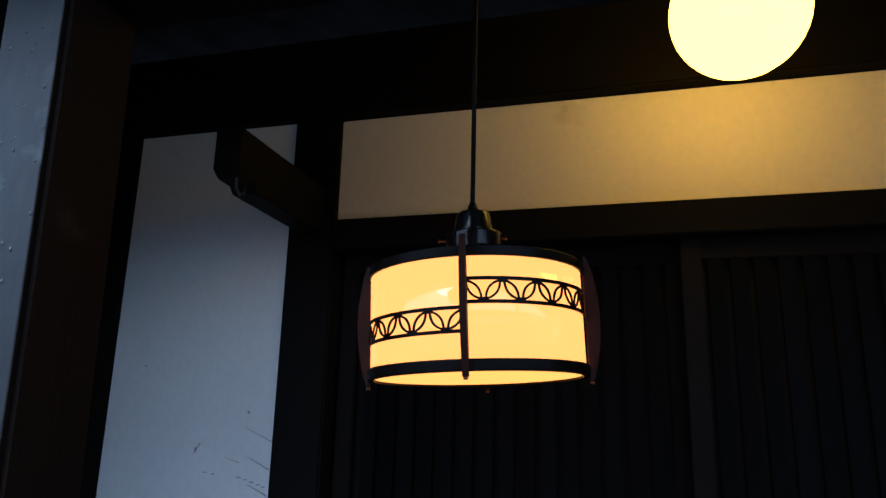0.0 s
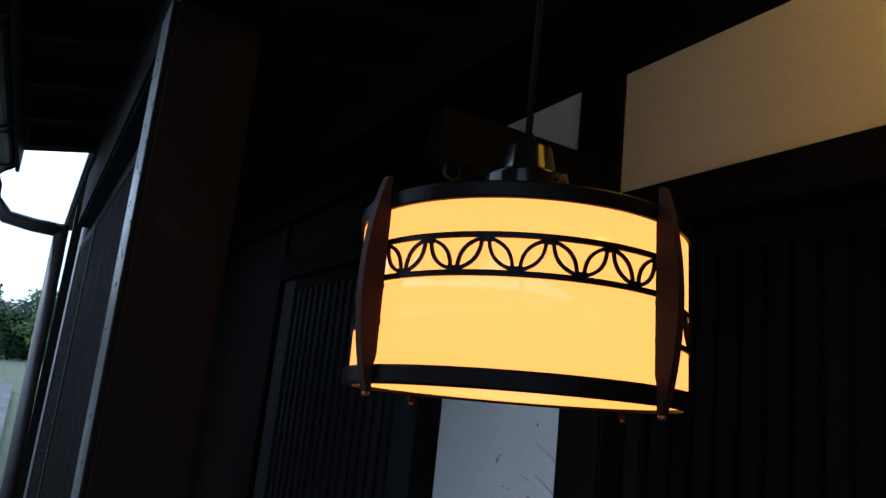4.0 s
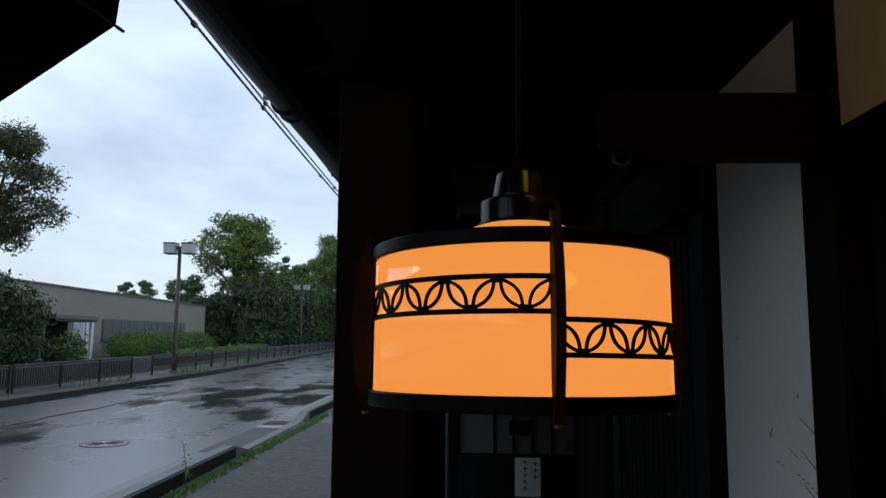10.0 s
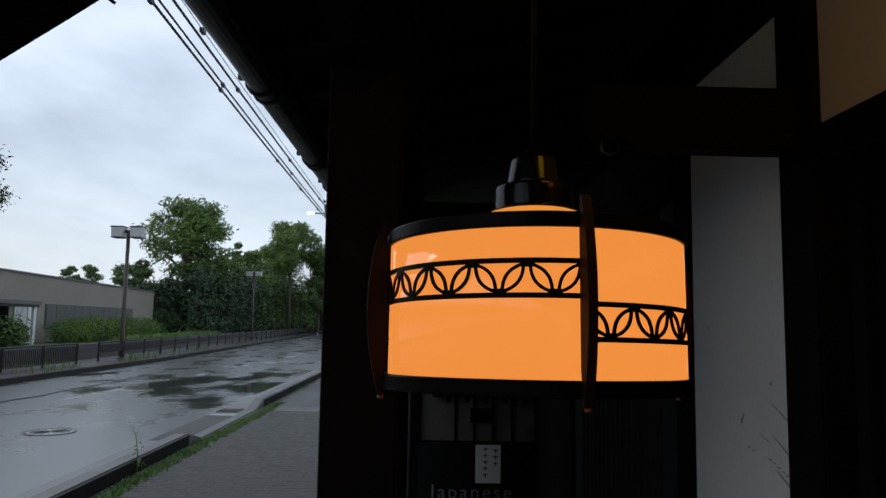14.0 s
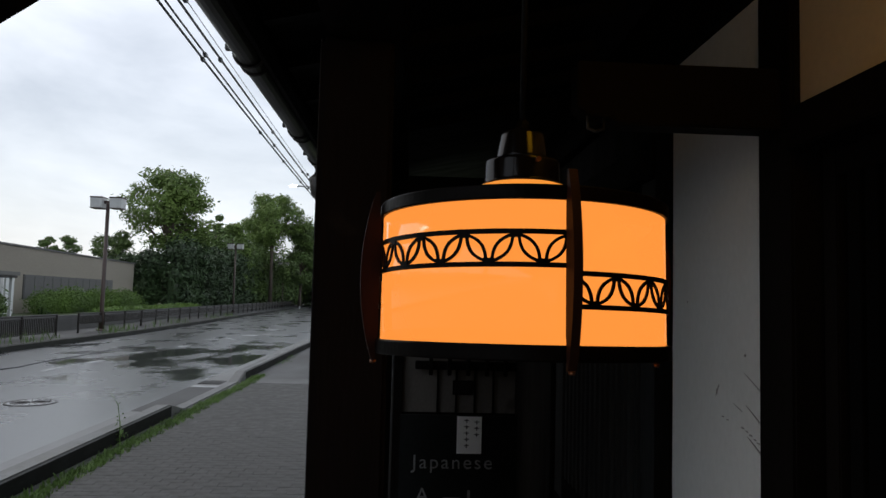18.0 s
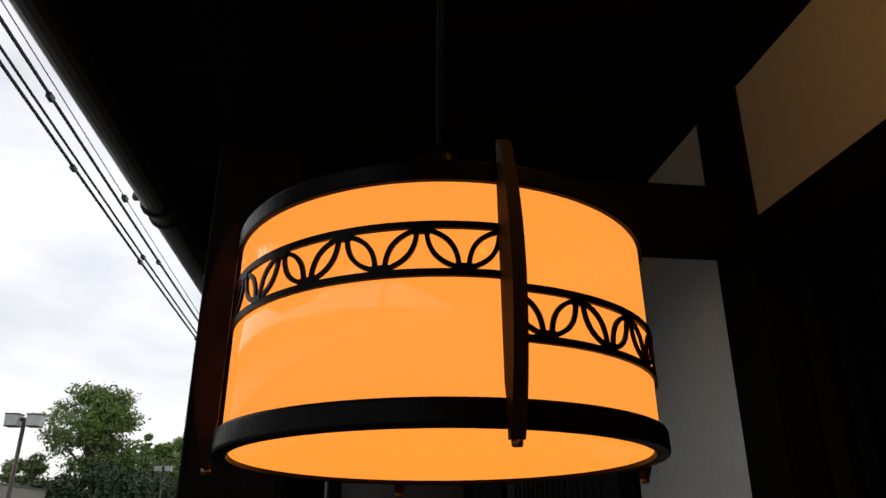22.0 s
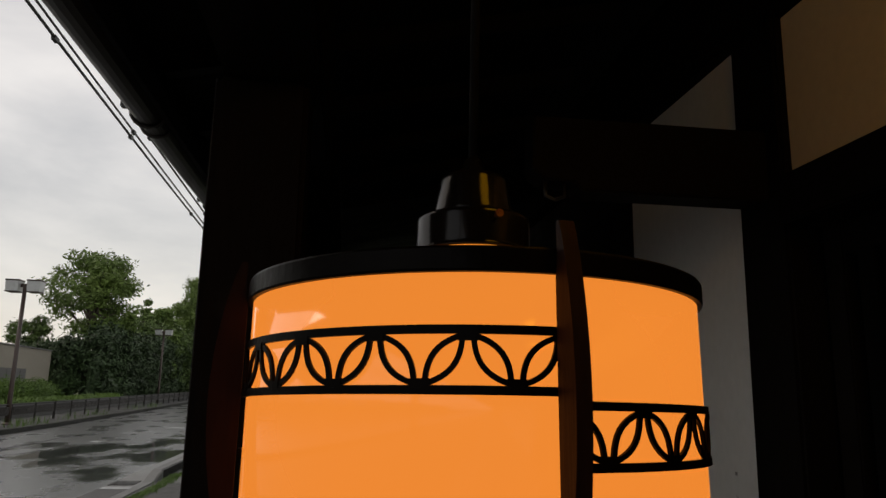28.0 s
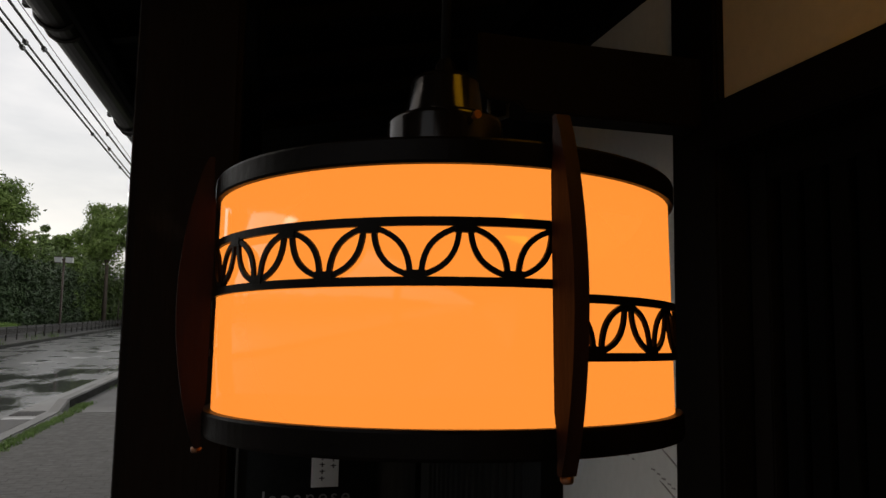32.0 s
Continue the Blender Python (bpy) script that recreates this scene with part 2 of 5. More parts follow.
LEAF_LIGHT = surface("light_tree_leaves", (0.060, 0.110, 0.020), (0.18, 0.27, 0.055), (0.45, 0.45, 0.45), (0.5, 0.75), 0.1, fine=5)
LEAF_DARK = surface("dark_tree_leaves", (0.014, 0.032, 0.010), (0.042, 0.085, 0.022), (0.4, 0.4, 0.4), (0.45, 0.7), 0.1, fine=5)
LEAF_RUST = surface("rusty_leaves", (0.040, 0.050, 0.014), (0.11, 0.12, 0.035), (0.6, 0.6, 0.6), (0.45, 0.7), 0.1, fine=5)
HEDGE_LEAF = surface("hedge_leaves", (0.045, 0.095, 0.012), (0.13, 0.23, 0.03), (0.8, 0.8, 1.2), (0.5, 0.75), 0.1, fine=6)
BARK = surface("bark", (0.05, 0.038, 0.03), (0.12, 0.095, 0.075), (5, 5, 1.2), (0.7, 0.9), 0.5)
FENCE_PAINT = surface("brown_fence_paint", (0.010, 0.008, 0.0072), (0.022, 0.018, 0.016), (5, 5, 5), (0.35, 0.55), 0.05, spec=0.3)
POLE_PAINT = surface("brown_pole_paint", (0.035, 0.020, 0.016), (0.065, 0.040, 0.032), (5, 5, 2), (0.35, 0.55), 0.05)
LANTERN_GLASS = surface("lantern_frosted_panel", (0.42, 0.43, 0.43), (0.56, 0.57, 0.57), (3, 3, 3), (0.2, 0.4), 0.02)
UTIL_POLE = surface("concrete_utility_pole", (0.10, 0.085, 0.075), (0.17, 0.15, 0.135), (4, 4, 1), (0.5, 0.7), 0.1)
YELLOW = surface("yellow_band", (0.50, 0.30, 0.02), (0.62, 0.40, 0.04), (4, 4, 4), (0.4, 0.6), 0.05)
HALL_WALL = surface("beige_hall_wall", (0.27, 0.24, 0.20), (0.33, 0.30, 0.25), (0.25, 0.25, 0.8), (0.75, 0.9), 0.1, fine=18)
HALL_BAND = surface("grey_tile_band", (0.085, 0.083, 0.082), (0.14, 0.137, 0.135), (2, 0.7, 2), (0.5, 0.7), 0.2, fine=9)
WHITE_PAINT = surface("white_paint", (0.68, 0.69, 0.69), (0.80, 0.81, 0.81), (3, 3, 3), (0.4, 0.6), 0.04)
CABLE = surface("black_cable", (0.012, 0.012, 0.012), (0.025, 0.025, 0.025), (4, 4, 4), (0.4, 0.6), 0.02)
CLOTH = surface("black_umbrella_cloth", (0.004, 0.004, 0.0042), (0.009, 0.0088, 0.009), (40, 40, 40), (0.55, 0.75), 0.1, spec=0.12)
SIGN_BLUE = surface("blue_sign", (0.03, 0.07, 0.22), (0.05, 0.10, 0.30), (4, 4, 4), (0.3, 0.5), 0.02)
LED_ON = glowing("street_led", (0.95, 0.97, 1.0), 6.0)


def wet_asphalt():
    """Dark asphalt with grain, worn tracks and standing water that mirrors the sky."""
    m, nt, bsdf = material("wet_asphalt")
    n, l = nt.nodes, nt.links
    tc = n.new("ShaderNodeTexCoord")
    mp = n.new("ShaderNodeMapping")
    mp.inputs["Scale"].default_value = (1.25, 0.62, 1.0)
    l.new(tc.outputs["Object"], mp.inputs["Vector"])
    big = n.new("ShaderNodeTexNoise")
    big.inputs["Scale"].default_value, big.inputs["Detail"].default_value, big.inputs["Roughness"].default_value = 0.75, 3.5, 0.5
    grain = n.new("ShaderNodeTexNoise")
    grain.inputs["Scale"].default_value, grain.inputs["Detail"].default_value = 95.0, 3.0
    l.new(mp.outputs[0], big.inputs["Vector"]), l.new(tc.outputs["Object"], grain.inputs["Vector"])
    cr = n.new("ShaderNodeValToRGB")
    cr.color_ramp.elements[0].color, cr.color_ramp.elements[1].color = (0.030, 0.031, 0.033, 1), (0.075, 0.076, 0.079, 1)
    l.new(grain.outputs["Fac"], cr.inputs[0])
    l.new(cr.outputs[0], bsdf.inputs["Base Color"])
    # standing water gathers in the worn hollow before the crossing, drawn out along the road
    hollow = n.new("ShaderNodeMapping")
    hollow.inputs["Location"].default_value, hollow.inputs["Scale"].default_value = (0.0, -2.66, 0.0), (0.42, 0.155, 1.0)
    l.new(tc.outputs["Object"], hollow.inputs["Vector"])
    reach = n.new("ShaderNodeVectorMath")
    reach.operation = "LENGTH"
    l.new(hollow.outputs[0], reach.inputs[0])
    sink = n.new("ShaderNodeMapRange")
    sink.inputs["From Min"].default_value, sink.inputs["From Max"].default_value = 0.2, 1.3
    sink.inputs["To Min"].default_value, sink.inputs["To Max"].default_value = -0.085, 0.105
    l.new(reach.outputs["Value"], sink.inputs["Value"])
    level = n.new("ShaderNodeMath")
    level.operation = "ADD"
    l.new(big.outputs["Fac"], level.inputs[0]), l.new(sink.outputs[0], level.inputs[1])
    # fine ripples of the laid surface, drawn out across the road
    across = n.new("ShaderNodeMapping")
    across.inputs["Scale"].default_value, across.inputs["Rotation"].default_value = (0.60, 5.5, 1.0), (0, 0, 0.30)
    l.new(tc.outputs["Object"], across.inputs["Vector"])
    ripple = n.new("ShaderNodeTexNoise")
    ripple.inputs["Scale"].default_value, ripple.inputs["Detail"].default_value, ripple.inputs["Roughness"].default_value = 1.0, 5.0, 0.6
    l.new(across.outputs[0], ripple.inputs["Vector"])
    shift = n.new("ShaderNodeMath")
    shift.operation = "MULTIPLY_ADD"
    shift.inputs[1].default_value, shift.inputs[2].default_value = 0.17, -0.085
    l.new(ripple.outputs["Fac"], shift.inputs[0])
    mixed = n.new("ShaderNodeMath")
    mixed.operation = "ADD"
    l.new(level.outputs[0], mixed.inputs[0]), l.new(shift.outputs[0], mixed.inputs[1])
    rough = n.new("ShaderNodeValToRGB")
    rough.color_ramp.elements[0].position, rough.color_ramp.elements[1].position = 0.40, 0.54
    rough.color_ramp.elements[0].color, rough.color_ramp.elements[1].color = (0.045, 0.045, 0.045, 1), (0.28, 0.28, 0.28, 1)
    l.new(mixed.outputs[0], rough.inputs[0]), l.new(rough.outputs[0], bsdf.inputs["Roughness"])
    bp = n.new("ShaderNodeBump")
    bp.inputs["Distance"].default_value = 0.004
    l.new(rough.outputs[0], bp.inputs["Strength"]), l.new(grain.outputs["Fac"], bp.inputs["Height"])
    l.new(bp.outputs[0], bsdf.inputs["Normal"])
    bsdf.inputs["IOR"].default_value = 2.0
    return m


ASPHALT = wet_asphalt()


# ---- building blocks ----
BASE = {}


def thing(name, at, label, category, group="", kind=""):
    ob = new(name)
    ob.empty_display_size = 0.1
    ob.location = at
    BASE[ob.name] = Vector(at)
    return tagged(ob, label, category, group, kind)


def finish(bm, name, mat, at, smooth=False):
    me = bpy.data.meshes.new(name)
    bmesh.ops.translate(bm, verts=bm.verts, vec=-Vector(at))
    bm.to_mesh(me)
    bm.free()
    me.materials.append(mat)
    if smooth:
        for p in me.polygons:
            p.use_smooth = True
    return me


def part(name, bm, mat, parent, label="", smooth=False, kind=""):
    at = BASE[parent.name]
    ob = new(name, finish(bm, name, mat, at, smooth))
    ob.parent = parent
    BASE[ob.name] = at
    return tagged(ob, label, kind=kind)


def solo(name, bm, mat, at, label, category, group="", kind="", smooth=False):
    ob = new(name, finish(bm, name, mat, at, smooth))
    ob.location = at
    BASE[ob.name] = Vector(at)
    return tagged(ob, label, category, group, kind)


def box(x0, x1, y0, y1, z0, z1, bevel=0.0, bm=None):
    b = bmesh.new()
    bmesh.ops.create_cube(b, size=1.0)
    for v in b.verts:
        v.co = Vector(((x0 + x1) / 2 + v.co.x * (x1 - x0), (y0 + y1) / 2 + v.co.y * (y1 - y0), (z0 + z1) / 2 + v.co.z * (z1 - z0)))
    if bevel:
        bmesh.ops.bevel(b, geom=b.edges[:], offset=bevel, segments=2, affect="EDGES", clamp_overlap=True)
    if bm is None:
        return b
    me = bpy.data.meshes.new("temp")
    b.to_mesh(me)
    b.free()
    bm.from_mesh(me)
    bpy.data.meshes.remove(me)
    return bm


def lathe(profile, cx, cy, segments=48, bm=None):
    """A turned body round the upright axis at cx, cy from (radius, height) pairs."""
    bm = bm or bmesh.new()
    rings = []
    for r, z in profile:
        if r < 1e-5:
            rings.append([bm.verts.new((cx, cy, z))])
        else:
            rings.append([bm.verts.new((cx + r * math.cos(2 * math.pi * k / segments), cy + r * math.sin(2 * math.pi * k / segments), z)) for k in range(segments)])
    for a, b in zip(rings, rings[1:]):
        for k in range(segments):
            j = (k + 1) % segments
            loop = [a[k % len(a)], a[j % len(a)], b[j % len(b)], b[k % len(b)]]
            loop = [v for i, v in enumerate(loop) if v not in loop[:i]]
            if len(loop) > 2:
                bm.faces.new(loop)
    bmesh.ops.recalc_face_normals(bm, faces=bm.faces[:])
    return bm


def rod(points, radius, segments=10, bm=None):
    """A round bar along a line of points; radius may be a list."""
    bm = bm or bmesh.new()
    points = [Vector(p) for p in points]
    radii = radius if isinstance(radius, (list, tuple)) else [radius] * len(points)
    rings = []
    for i, p in enumerate(points):
        d = (points[min(i + 1, len(points) - 1)] - points[max(i - 1, 0)]).normalized()
        a = d.orthogonal().normalized() if abs(d.z) > 0.95 else d.cross(Vector((0, 0, 1))).normalized()
        b = d.cross(a).normalized()
        rings.append([bm.verts.new(p + radii[i] * (a * math.cos(2 * math.pi * k / segments) + b * math.sin(2 * math.pi * k / segments))) for k in range(segments)])
    for a, b in zip(rings, rings[1:]):
        for k in range(segments):
            j = (k + 1) % segments
            bm.faces.new((a[k], a[j], b[j], b[k]))
    bm.faces.new(rings[0][::-1]), bm.faces.new(rings[-1])
    bmesh.ops.recalc_face_normals(bm, faces=bm.faces[:])
    return bm


def prism(outline, axis, lo, hi, bevel=0.0):
    """An outline in the two other axes, drawn out along axis from lo to hi."""
    bm = bmesh.new()
    def place(u, v, w):
        return {"x": (w, u, v), "y": (u, w, v), "z": (u, v, w)}[axis]
    a = [bm.verts.new(place(u, v, lo)) for u, v in outline]
    b = [bm.verts.new(place(u, v, hi)) for u, v in outline]
    bm.faces.new(a), bm.faces.new(b[::-1])
    for i in range(len(a)):
        j = (i + 1) % len(a)
        bm.faces.new((a[i], b[i], b[j], a[j]))
    bmesh.ops.recalc_face_normals(bm, faces=bm.faces[:])
    if bevel:
        bmesh.ops.bevel(bm, geom=bm.edges[:], offset=bevel, segments=2, affect="EDGES", clamp_overlap=True)
    return bm


# ---- numbers of the plan ----
WALL_X = 0.695         # face of the timber facade
ROAD_Z = -0.03

# ---- ground, road, pavement ----
def far_edge(y):
    """The far side of the road, which bends gently away."""
    return -10.15 - 0.055 * max(0.0, min(y, 300) - 27)


solo("ground", box(-2500, 2500, -1500, 3500, -0.6, -0.2), SOIL, (0, 0, -0.6), "dark soil and turf reaching to the horizon", "ground", kind="structure")


def strip(left, right, ys, z0, z1):
    """A slab between two lines that are functions of y."""
    bm = bmesh.new()
    rows = []
    for y in ys:
        l, r = left(y), right(y)
        rows.append([bm.verts.new((l, y, z1)), bm.verts.new((r, y, z1)), bm.verts.new((r, y, z0)), bm.verts.new((l, y, z0))])
    for a, b in zip(rows, rows[1:]):
        for k in range(4):
            j = (k + 1) % 4
            bm.faces.new((a[k], a[j], b[j], b[k]))
    bm.faces.new(rows[0]), bm.faces.new(rows[-1][::-1])
    bmesh.ops.recalc_face_normals(bm, faces=bm.faces[:])
    return bm


YS = [-60, 0, 6, 12, 18, 26, 40, 60, 90, 130, 200, 300]


def near_edge(y):
    return -3.86 - 0.058 * max(0.0, y - 34)


solo("road", strip(lambda y: far_edge(y) - 0.02, near_edge, YS, -0.3, ROAD_Z), ASPHALT, (-6, 0, -0.3), "wet grey asphalt road with puddles", "road", kind="structure")
solo("gutter_apron", strip(near_edge, lambda y: near_edge(y) + 0.50, YS, -0.3, ROAD_Z + 0.006), APRON, (-3.6, 0, -0.3), "wet concrete gutter strip along the road", "gutter", kind="structure")
pavement = solo("pavement", strip(lambda y: near_edge(y) + 0.72, lambda y: -0.46, [-60, 0, 34], -0.3, -0.0032), PAVEMENT, (-1.8, 0, -0.3), "bedding of the block-paved footway", "pavement", kind="structure")
solo("pavement_far", strip(lambda y: near_edge(y) + 0.72, lambda y: near_edge(y) + 3.2, [12.7, 20, 34, 60, 90, 130, 200, 300], -0.25, 0.0), PAVEMENT, (-1.8, 20, -0.25), "smooth wet asphalt footway", "pavement", kind="structure")
solo("pavement_band", box(-3.1, -0.46, 11.95, 12.69, -0.008, 0.002, 0.002), BAND, (-1.8, 12.3, -0.04), "pale paving band across the footway", "pavement", kind="structure")
solo("pavement_behind", box(-3.1, -0.46, -60, 3.55, -0.008, 0.0), PAVEMENT, (-1.8, -3, -0.05), "wet footway beside the house", "pavement", kind="structure")
solo("porch_floor", box(-0.455, 0.9, -14, 6, -0.3, 0.03, 0.01), CONCRETE, (0.2, 0, -0.3), "grey concrete floor under the eaves", "floor", kind="structure")

KERB_RUNS = [(-40.0, 9.0), (11.7, 34.0)]


def kerb_stone(y0, y1, drop0=0.0, drop1=0.0):
    x0, x1, h = -3.34, -3.15, 0.15
    bm = box(x0, x1, y0 + 0.0015, y1 - 0.0015, -0.28, h)
    for v in bm.verts:
        if v.co.z > 0:
            v.co.z -= drop0 if v.co.y < (y0 + y1) / 2 else drop1
    bmesh.ops.bevel(bm, geom=[e for e in bm.edges if all(v.co.z > -0.1 for v in e.verts) and abs(e.verts[0].co.y - e.verts[1].co.y) > 0.1], offset=0.018, segments=2, affect="EDGES", clamp_overlap=True)
    return bm


kerb = thing("kerb", (-3.25, 0, -0.28), "raised grey kerb stones with a lowered crossing", "kerb", kind="structure")
y = -6.0
while y < 33.5:
    step = 0.6
    if y + step <= 9.05:
        d0, d1 = 0.0, (0.14 if y + step > 8.9 else 0.0)
    elif y >= 11.95:
        d0, d1 = (0.14 if y < 12.4 else 0.0), 0.0
    else:
        d0 = d1 = 0.14
    part("kerb_stone", kerb_stone(y, y + step, d0, d1), KERB, kerb)
    y += step
for y0, y1 in ((-6.0, 8.42), (12.6, 33.5)):
    part("kerb_inner_face", box(-3.1505, -3.141, y0, y1, -0.03, 0.128, 0.003), KERB_BLACK, kerb, "black wet inner face of the kerb")
far_kerb_bm = strip(lambda y: far_edge(y) - 0.2, lambda y: far_edge(y), YS, -0.3, 0.11)
solo("kerb_opposite", far_kerb_bm, DARK_KERB, (-10, 0, -0.3), "dark kerb on the opposite side of the road", "kerb", kind="structure")
solo("kerb_beyond", strip(lambda y: near_edge(y) + 0.52, lambda y: near_edge(y) + 0.71, [34.2, 50, 70, 90, 130, 200, 300], -0.28, 0.12), KERB, (-3.25, 34.2, -0.28), "grey kerb running on along the footway", "kerb", kind="structure")
solo("pavement_opposite", strip(lambda y: far_edge(y) - 2.6, lambda y: far_edge(y) - 0.205, YS, -0.3, 0.09), PAVEMENT, (-11.5, 0, -0.3), "wet footway on the opposite side", "pavement", kind="structure")
solo("terrace_opposite", strip(lambda y: far_edge(y) - 45, lambda y: far_edge(y) - 2.62, YS, -0.3, 0.55), SOIL, (-20, 0, -0.3), "raised grassy terrace behind a low wall", "ground", kind="structure")
solo("retaining_wall", strip(lambda y: far_edge(y) - 2.61, lambda y: far_edge(y) - 2.45, YS, -0.3, 0.62), KERB, (-13, 0, -0.3), "low dark stone retaining wall", "wall", kind="structure")


# worn road paint, manhole cover and drain
def mark(name, x0, x1, y0, y1, mat, label, category, z=ROAD_Z + 0.004):
    return solo(name, box(x0, x1, y0, y1, z - 0.006, z + 0.002), mat, ((x0 + x1) / 2, (y0 + y1) / 2, z - 0.006), label, category, kind="structure")


mark("road_paint", -3.82, -3.36, 11.42, 11.62, ROADPAINT, "worn white road marking beside the kerb", "road marking", ROAD_Z + 0.012)
for x0, y0, w, l in ((-7.34, 13.4, 0.13, 0.8), (-7.2, 15.0, 0.13, 0.8), (-6.95, 20.2, 0.3, 0.4), (-7.2, 23.9, 0.5, 0.35), (-6.7, 24.6, 0.3, 0.3), (-6.4, 26.5, 0.5, 0.6), (-6.5, 31, 0.5, 0.8), (-5.9, 27.5, 0.4, 0.5)):
    mark("road_paint", x0, x0 + w, y0, y0 + l, ROADPAINT, "faded white dash on the asphalt", "road marking")
mark("road_crack", -8.9, -8.2, 10.0, 10.05, CABLE, "dark tar seam in the asphalt", "road seam")
seam = rod([(-8.1 + 0.05 * math.sin(k * 1.7) + 0.03 * math.sin(k * 4.1), 8 + k * 0.75, ROAD_Z - 0.012) for k in range(20)], [0.045 - 0.001 * k for k in range(20)], 6)
solo("road_seam", seam, CABLE, (-8.1, 9, ROAD_Z), "wavy dark seam along the road", "road seam", kind="structure")
manhole = thing("manhole_cover", (-5.46, 9.5, ROAD_Z), "round iron manhole cover set in wet asphalt", "manhole", kind="structure")
part("rim", lathe([(0.34, ROAD_Z - 0.02), (0.34, ROAD_Z + 0.008), (0.30, ROAD_Z + 0.010), (0.30, ROAD_Z - 0.02)], -5.46, 9.5, 40), GUTTER, manhole)
lid = lathe([(0.0, ROAD_Z + 0.006), (0.297, ROAD_Z + 0.006), (0.297, ROAD_Z - 0.02)], -5.46, 9.5, 40)
part("lid", lid, STEEL, manhole)
for k in range(8):
    a = math.pi * k / 8
    dx, dy = math.cos(a) * 0.27, math.sin(a) * 0.27
    part("rib", rod([(-5.46 - dx, 9.5 - dy, ROAD_Z + 0.008), (-5.46 + dx, 9.5 + dy, ROAD_Z + 0.008)], 0.006, 5), GUTTER, manhole)
solo("road_patch", box(-3.84, -3.40, 8.9, 11.6, -0.1, ROAD_Z + 0.010), PAVEMENT, (-3.6, 10, -0.1), "dark asphalt patch at the lowered kerb", "road patch", kind="structure")
drain = thing("drain_grate", (-3.6, 11.6, ROAD_Z), "black iron drain grate at the kerb", "drain", kind="structure")
for k in range(9):
    part("bar", box(-3.82 + k * 0.045, -3.80 + k * 0.045, 11.85, 12.35, ROAD_Z - 0.02, ROAD_Z + 0.02), GUTTER, drain)

# ---- the timber house front ----
def leaning(bm, top=2.158):
    """The old eave post stands a little out of plumb."""
    for v in bm.verts:
        v.co.x += 0.006 * (top - v.co.z)
        v.co.y -= 0.022 * (top - v.co.z)
    return bm


def post(name, x0, x1, y0, y1, z0, z1, mat, label):
    return solo(name, box(x0, x1, y0, y1, z0, z1, 0.006), mat, ((x0 + x1) / 2, (y0 + y1) / 2, z0), label, "post")


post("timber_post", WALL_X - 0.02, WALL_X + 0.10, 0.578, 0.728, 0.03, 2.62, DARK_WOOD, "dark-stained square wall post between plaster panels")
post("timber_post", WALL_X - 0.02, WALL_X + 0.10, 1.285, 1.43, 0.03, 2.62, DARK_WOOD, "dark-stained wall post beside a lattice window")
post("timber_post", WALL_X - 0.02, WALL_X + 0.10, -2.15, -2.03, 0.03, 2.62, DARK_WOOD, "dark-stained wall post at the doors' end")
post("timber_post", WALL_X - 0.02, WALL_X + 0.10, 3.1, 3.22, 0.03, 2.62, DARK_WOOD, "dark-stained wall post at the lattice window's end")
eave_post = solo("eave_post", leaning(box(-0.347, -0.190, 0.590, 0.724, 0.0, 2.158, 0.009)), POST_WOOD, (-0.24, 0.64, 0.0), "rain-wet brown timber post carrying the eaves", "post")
wet_face = part("wet_face", leaning(box(-0.3490, -0.3462, 0.599, 0.715, 0.01, 2.155, 0.001)), WET_WOOD, eave_post, "rain-wet street face, streaked, grey-blue for sky light")
rd = random.Random(17)
for k in range(46):
    dz, dy, dr = rd.uniform(1.2, 2.1), min(0.710, max(0.604, rd.gauss(0.658, 0.025))), rd.uniform(0.0012, 0.0034)
    bm = bmesh.new()
    bmesh.ops.create_icosphere(bm, subdivisions=1, radius=dr)
    for v in bm.verts:
        v.co = Vector((-0.3490 + v.co.x * 0.6, dy + v.co.y, dz + v.co.z * 1.5))
    part("rain_drop", leaning(bm), DROPLET, wet_face, "", True)

panel = solo("wall_plaster_panel", box(WALL_X - 0.012, WALL_X + 0.06, 0.728, 1.285, 0.5, 2.355), PLASTER, (WALL_X, 0.98, 0.5), "white plaster wall panel with faint scuffs", "wall", kind="structure")
part_marks = [(0.790, 1.305, 0.014, 0.003), (0.770, 1.300, 0.011, 0.003), (0.750, 1.294, 0.013, 0.0035), (0.730, 1.288, 0.011, 0.003), (0.715, 1.283, 0.011, 0.003),
              (0.900, 1.315, 0.011, 0.003), (0.875, 1.311, 0.009, 0.003), (0.78, 1.48, 0.006, 0.007), (1.14, 1.61, 0.005, 0.005), (0.94, 1.37, 0.006, 0.013)]
SCUFF = surface("grey_scuff", (0.22, 0.22, 0.22), (0.34, 0.34, 0.34), (30, 30, 30), (0.9, 1.0), 0.0)
for my, mz, wy, wz in part_marks:
    part("scuff_mark", box(WALL_X - 0.0135, WALL_X - 0.0115, my + 0.026, my + 0.026 + wy, mz, mz + wz), SCUFF, panel)
for my, mz, length, fall, thick in ((0.705, 1.405, 0.085, 0.42, 0.0016), (0.706, 1.330, 0.075, 0.45, 0.0022), (0.707, 1.262, 0.065, 0.42, 0.0026), (0.80, 1.345, 0.05, 0.30, 0.0012), (0.93, 1.395, 0.02, -1.6, 0.0018)):
    part("scuff_streak", rod([(WALL_X - 0.0125, my + 0.026, mz), (WALL_X - 0.0125, my + 0.026 + length * 0.5, mz + fall * length * 0.52), (WALL_X - 0.0125, my + 0.026 + length, mz + fall * length)], [thick, thick * 0.7, thick * 0.3], 5), SCUFF, panel)
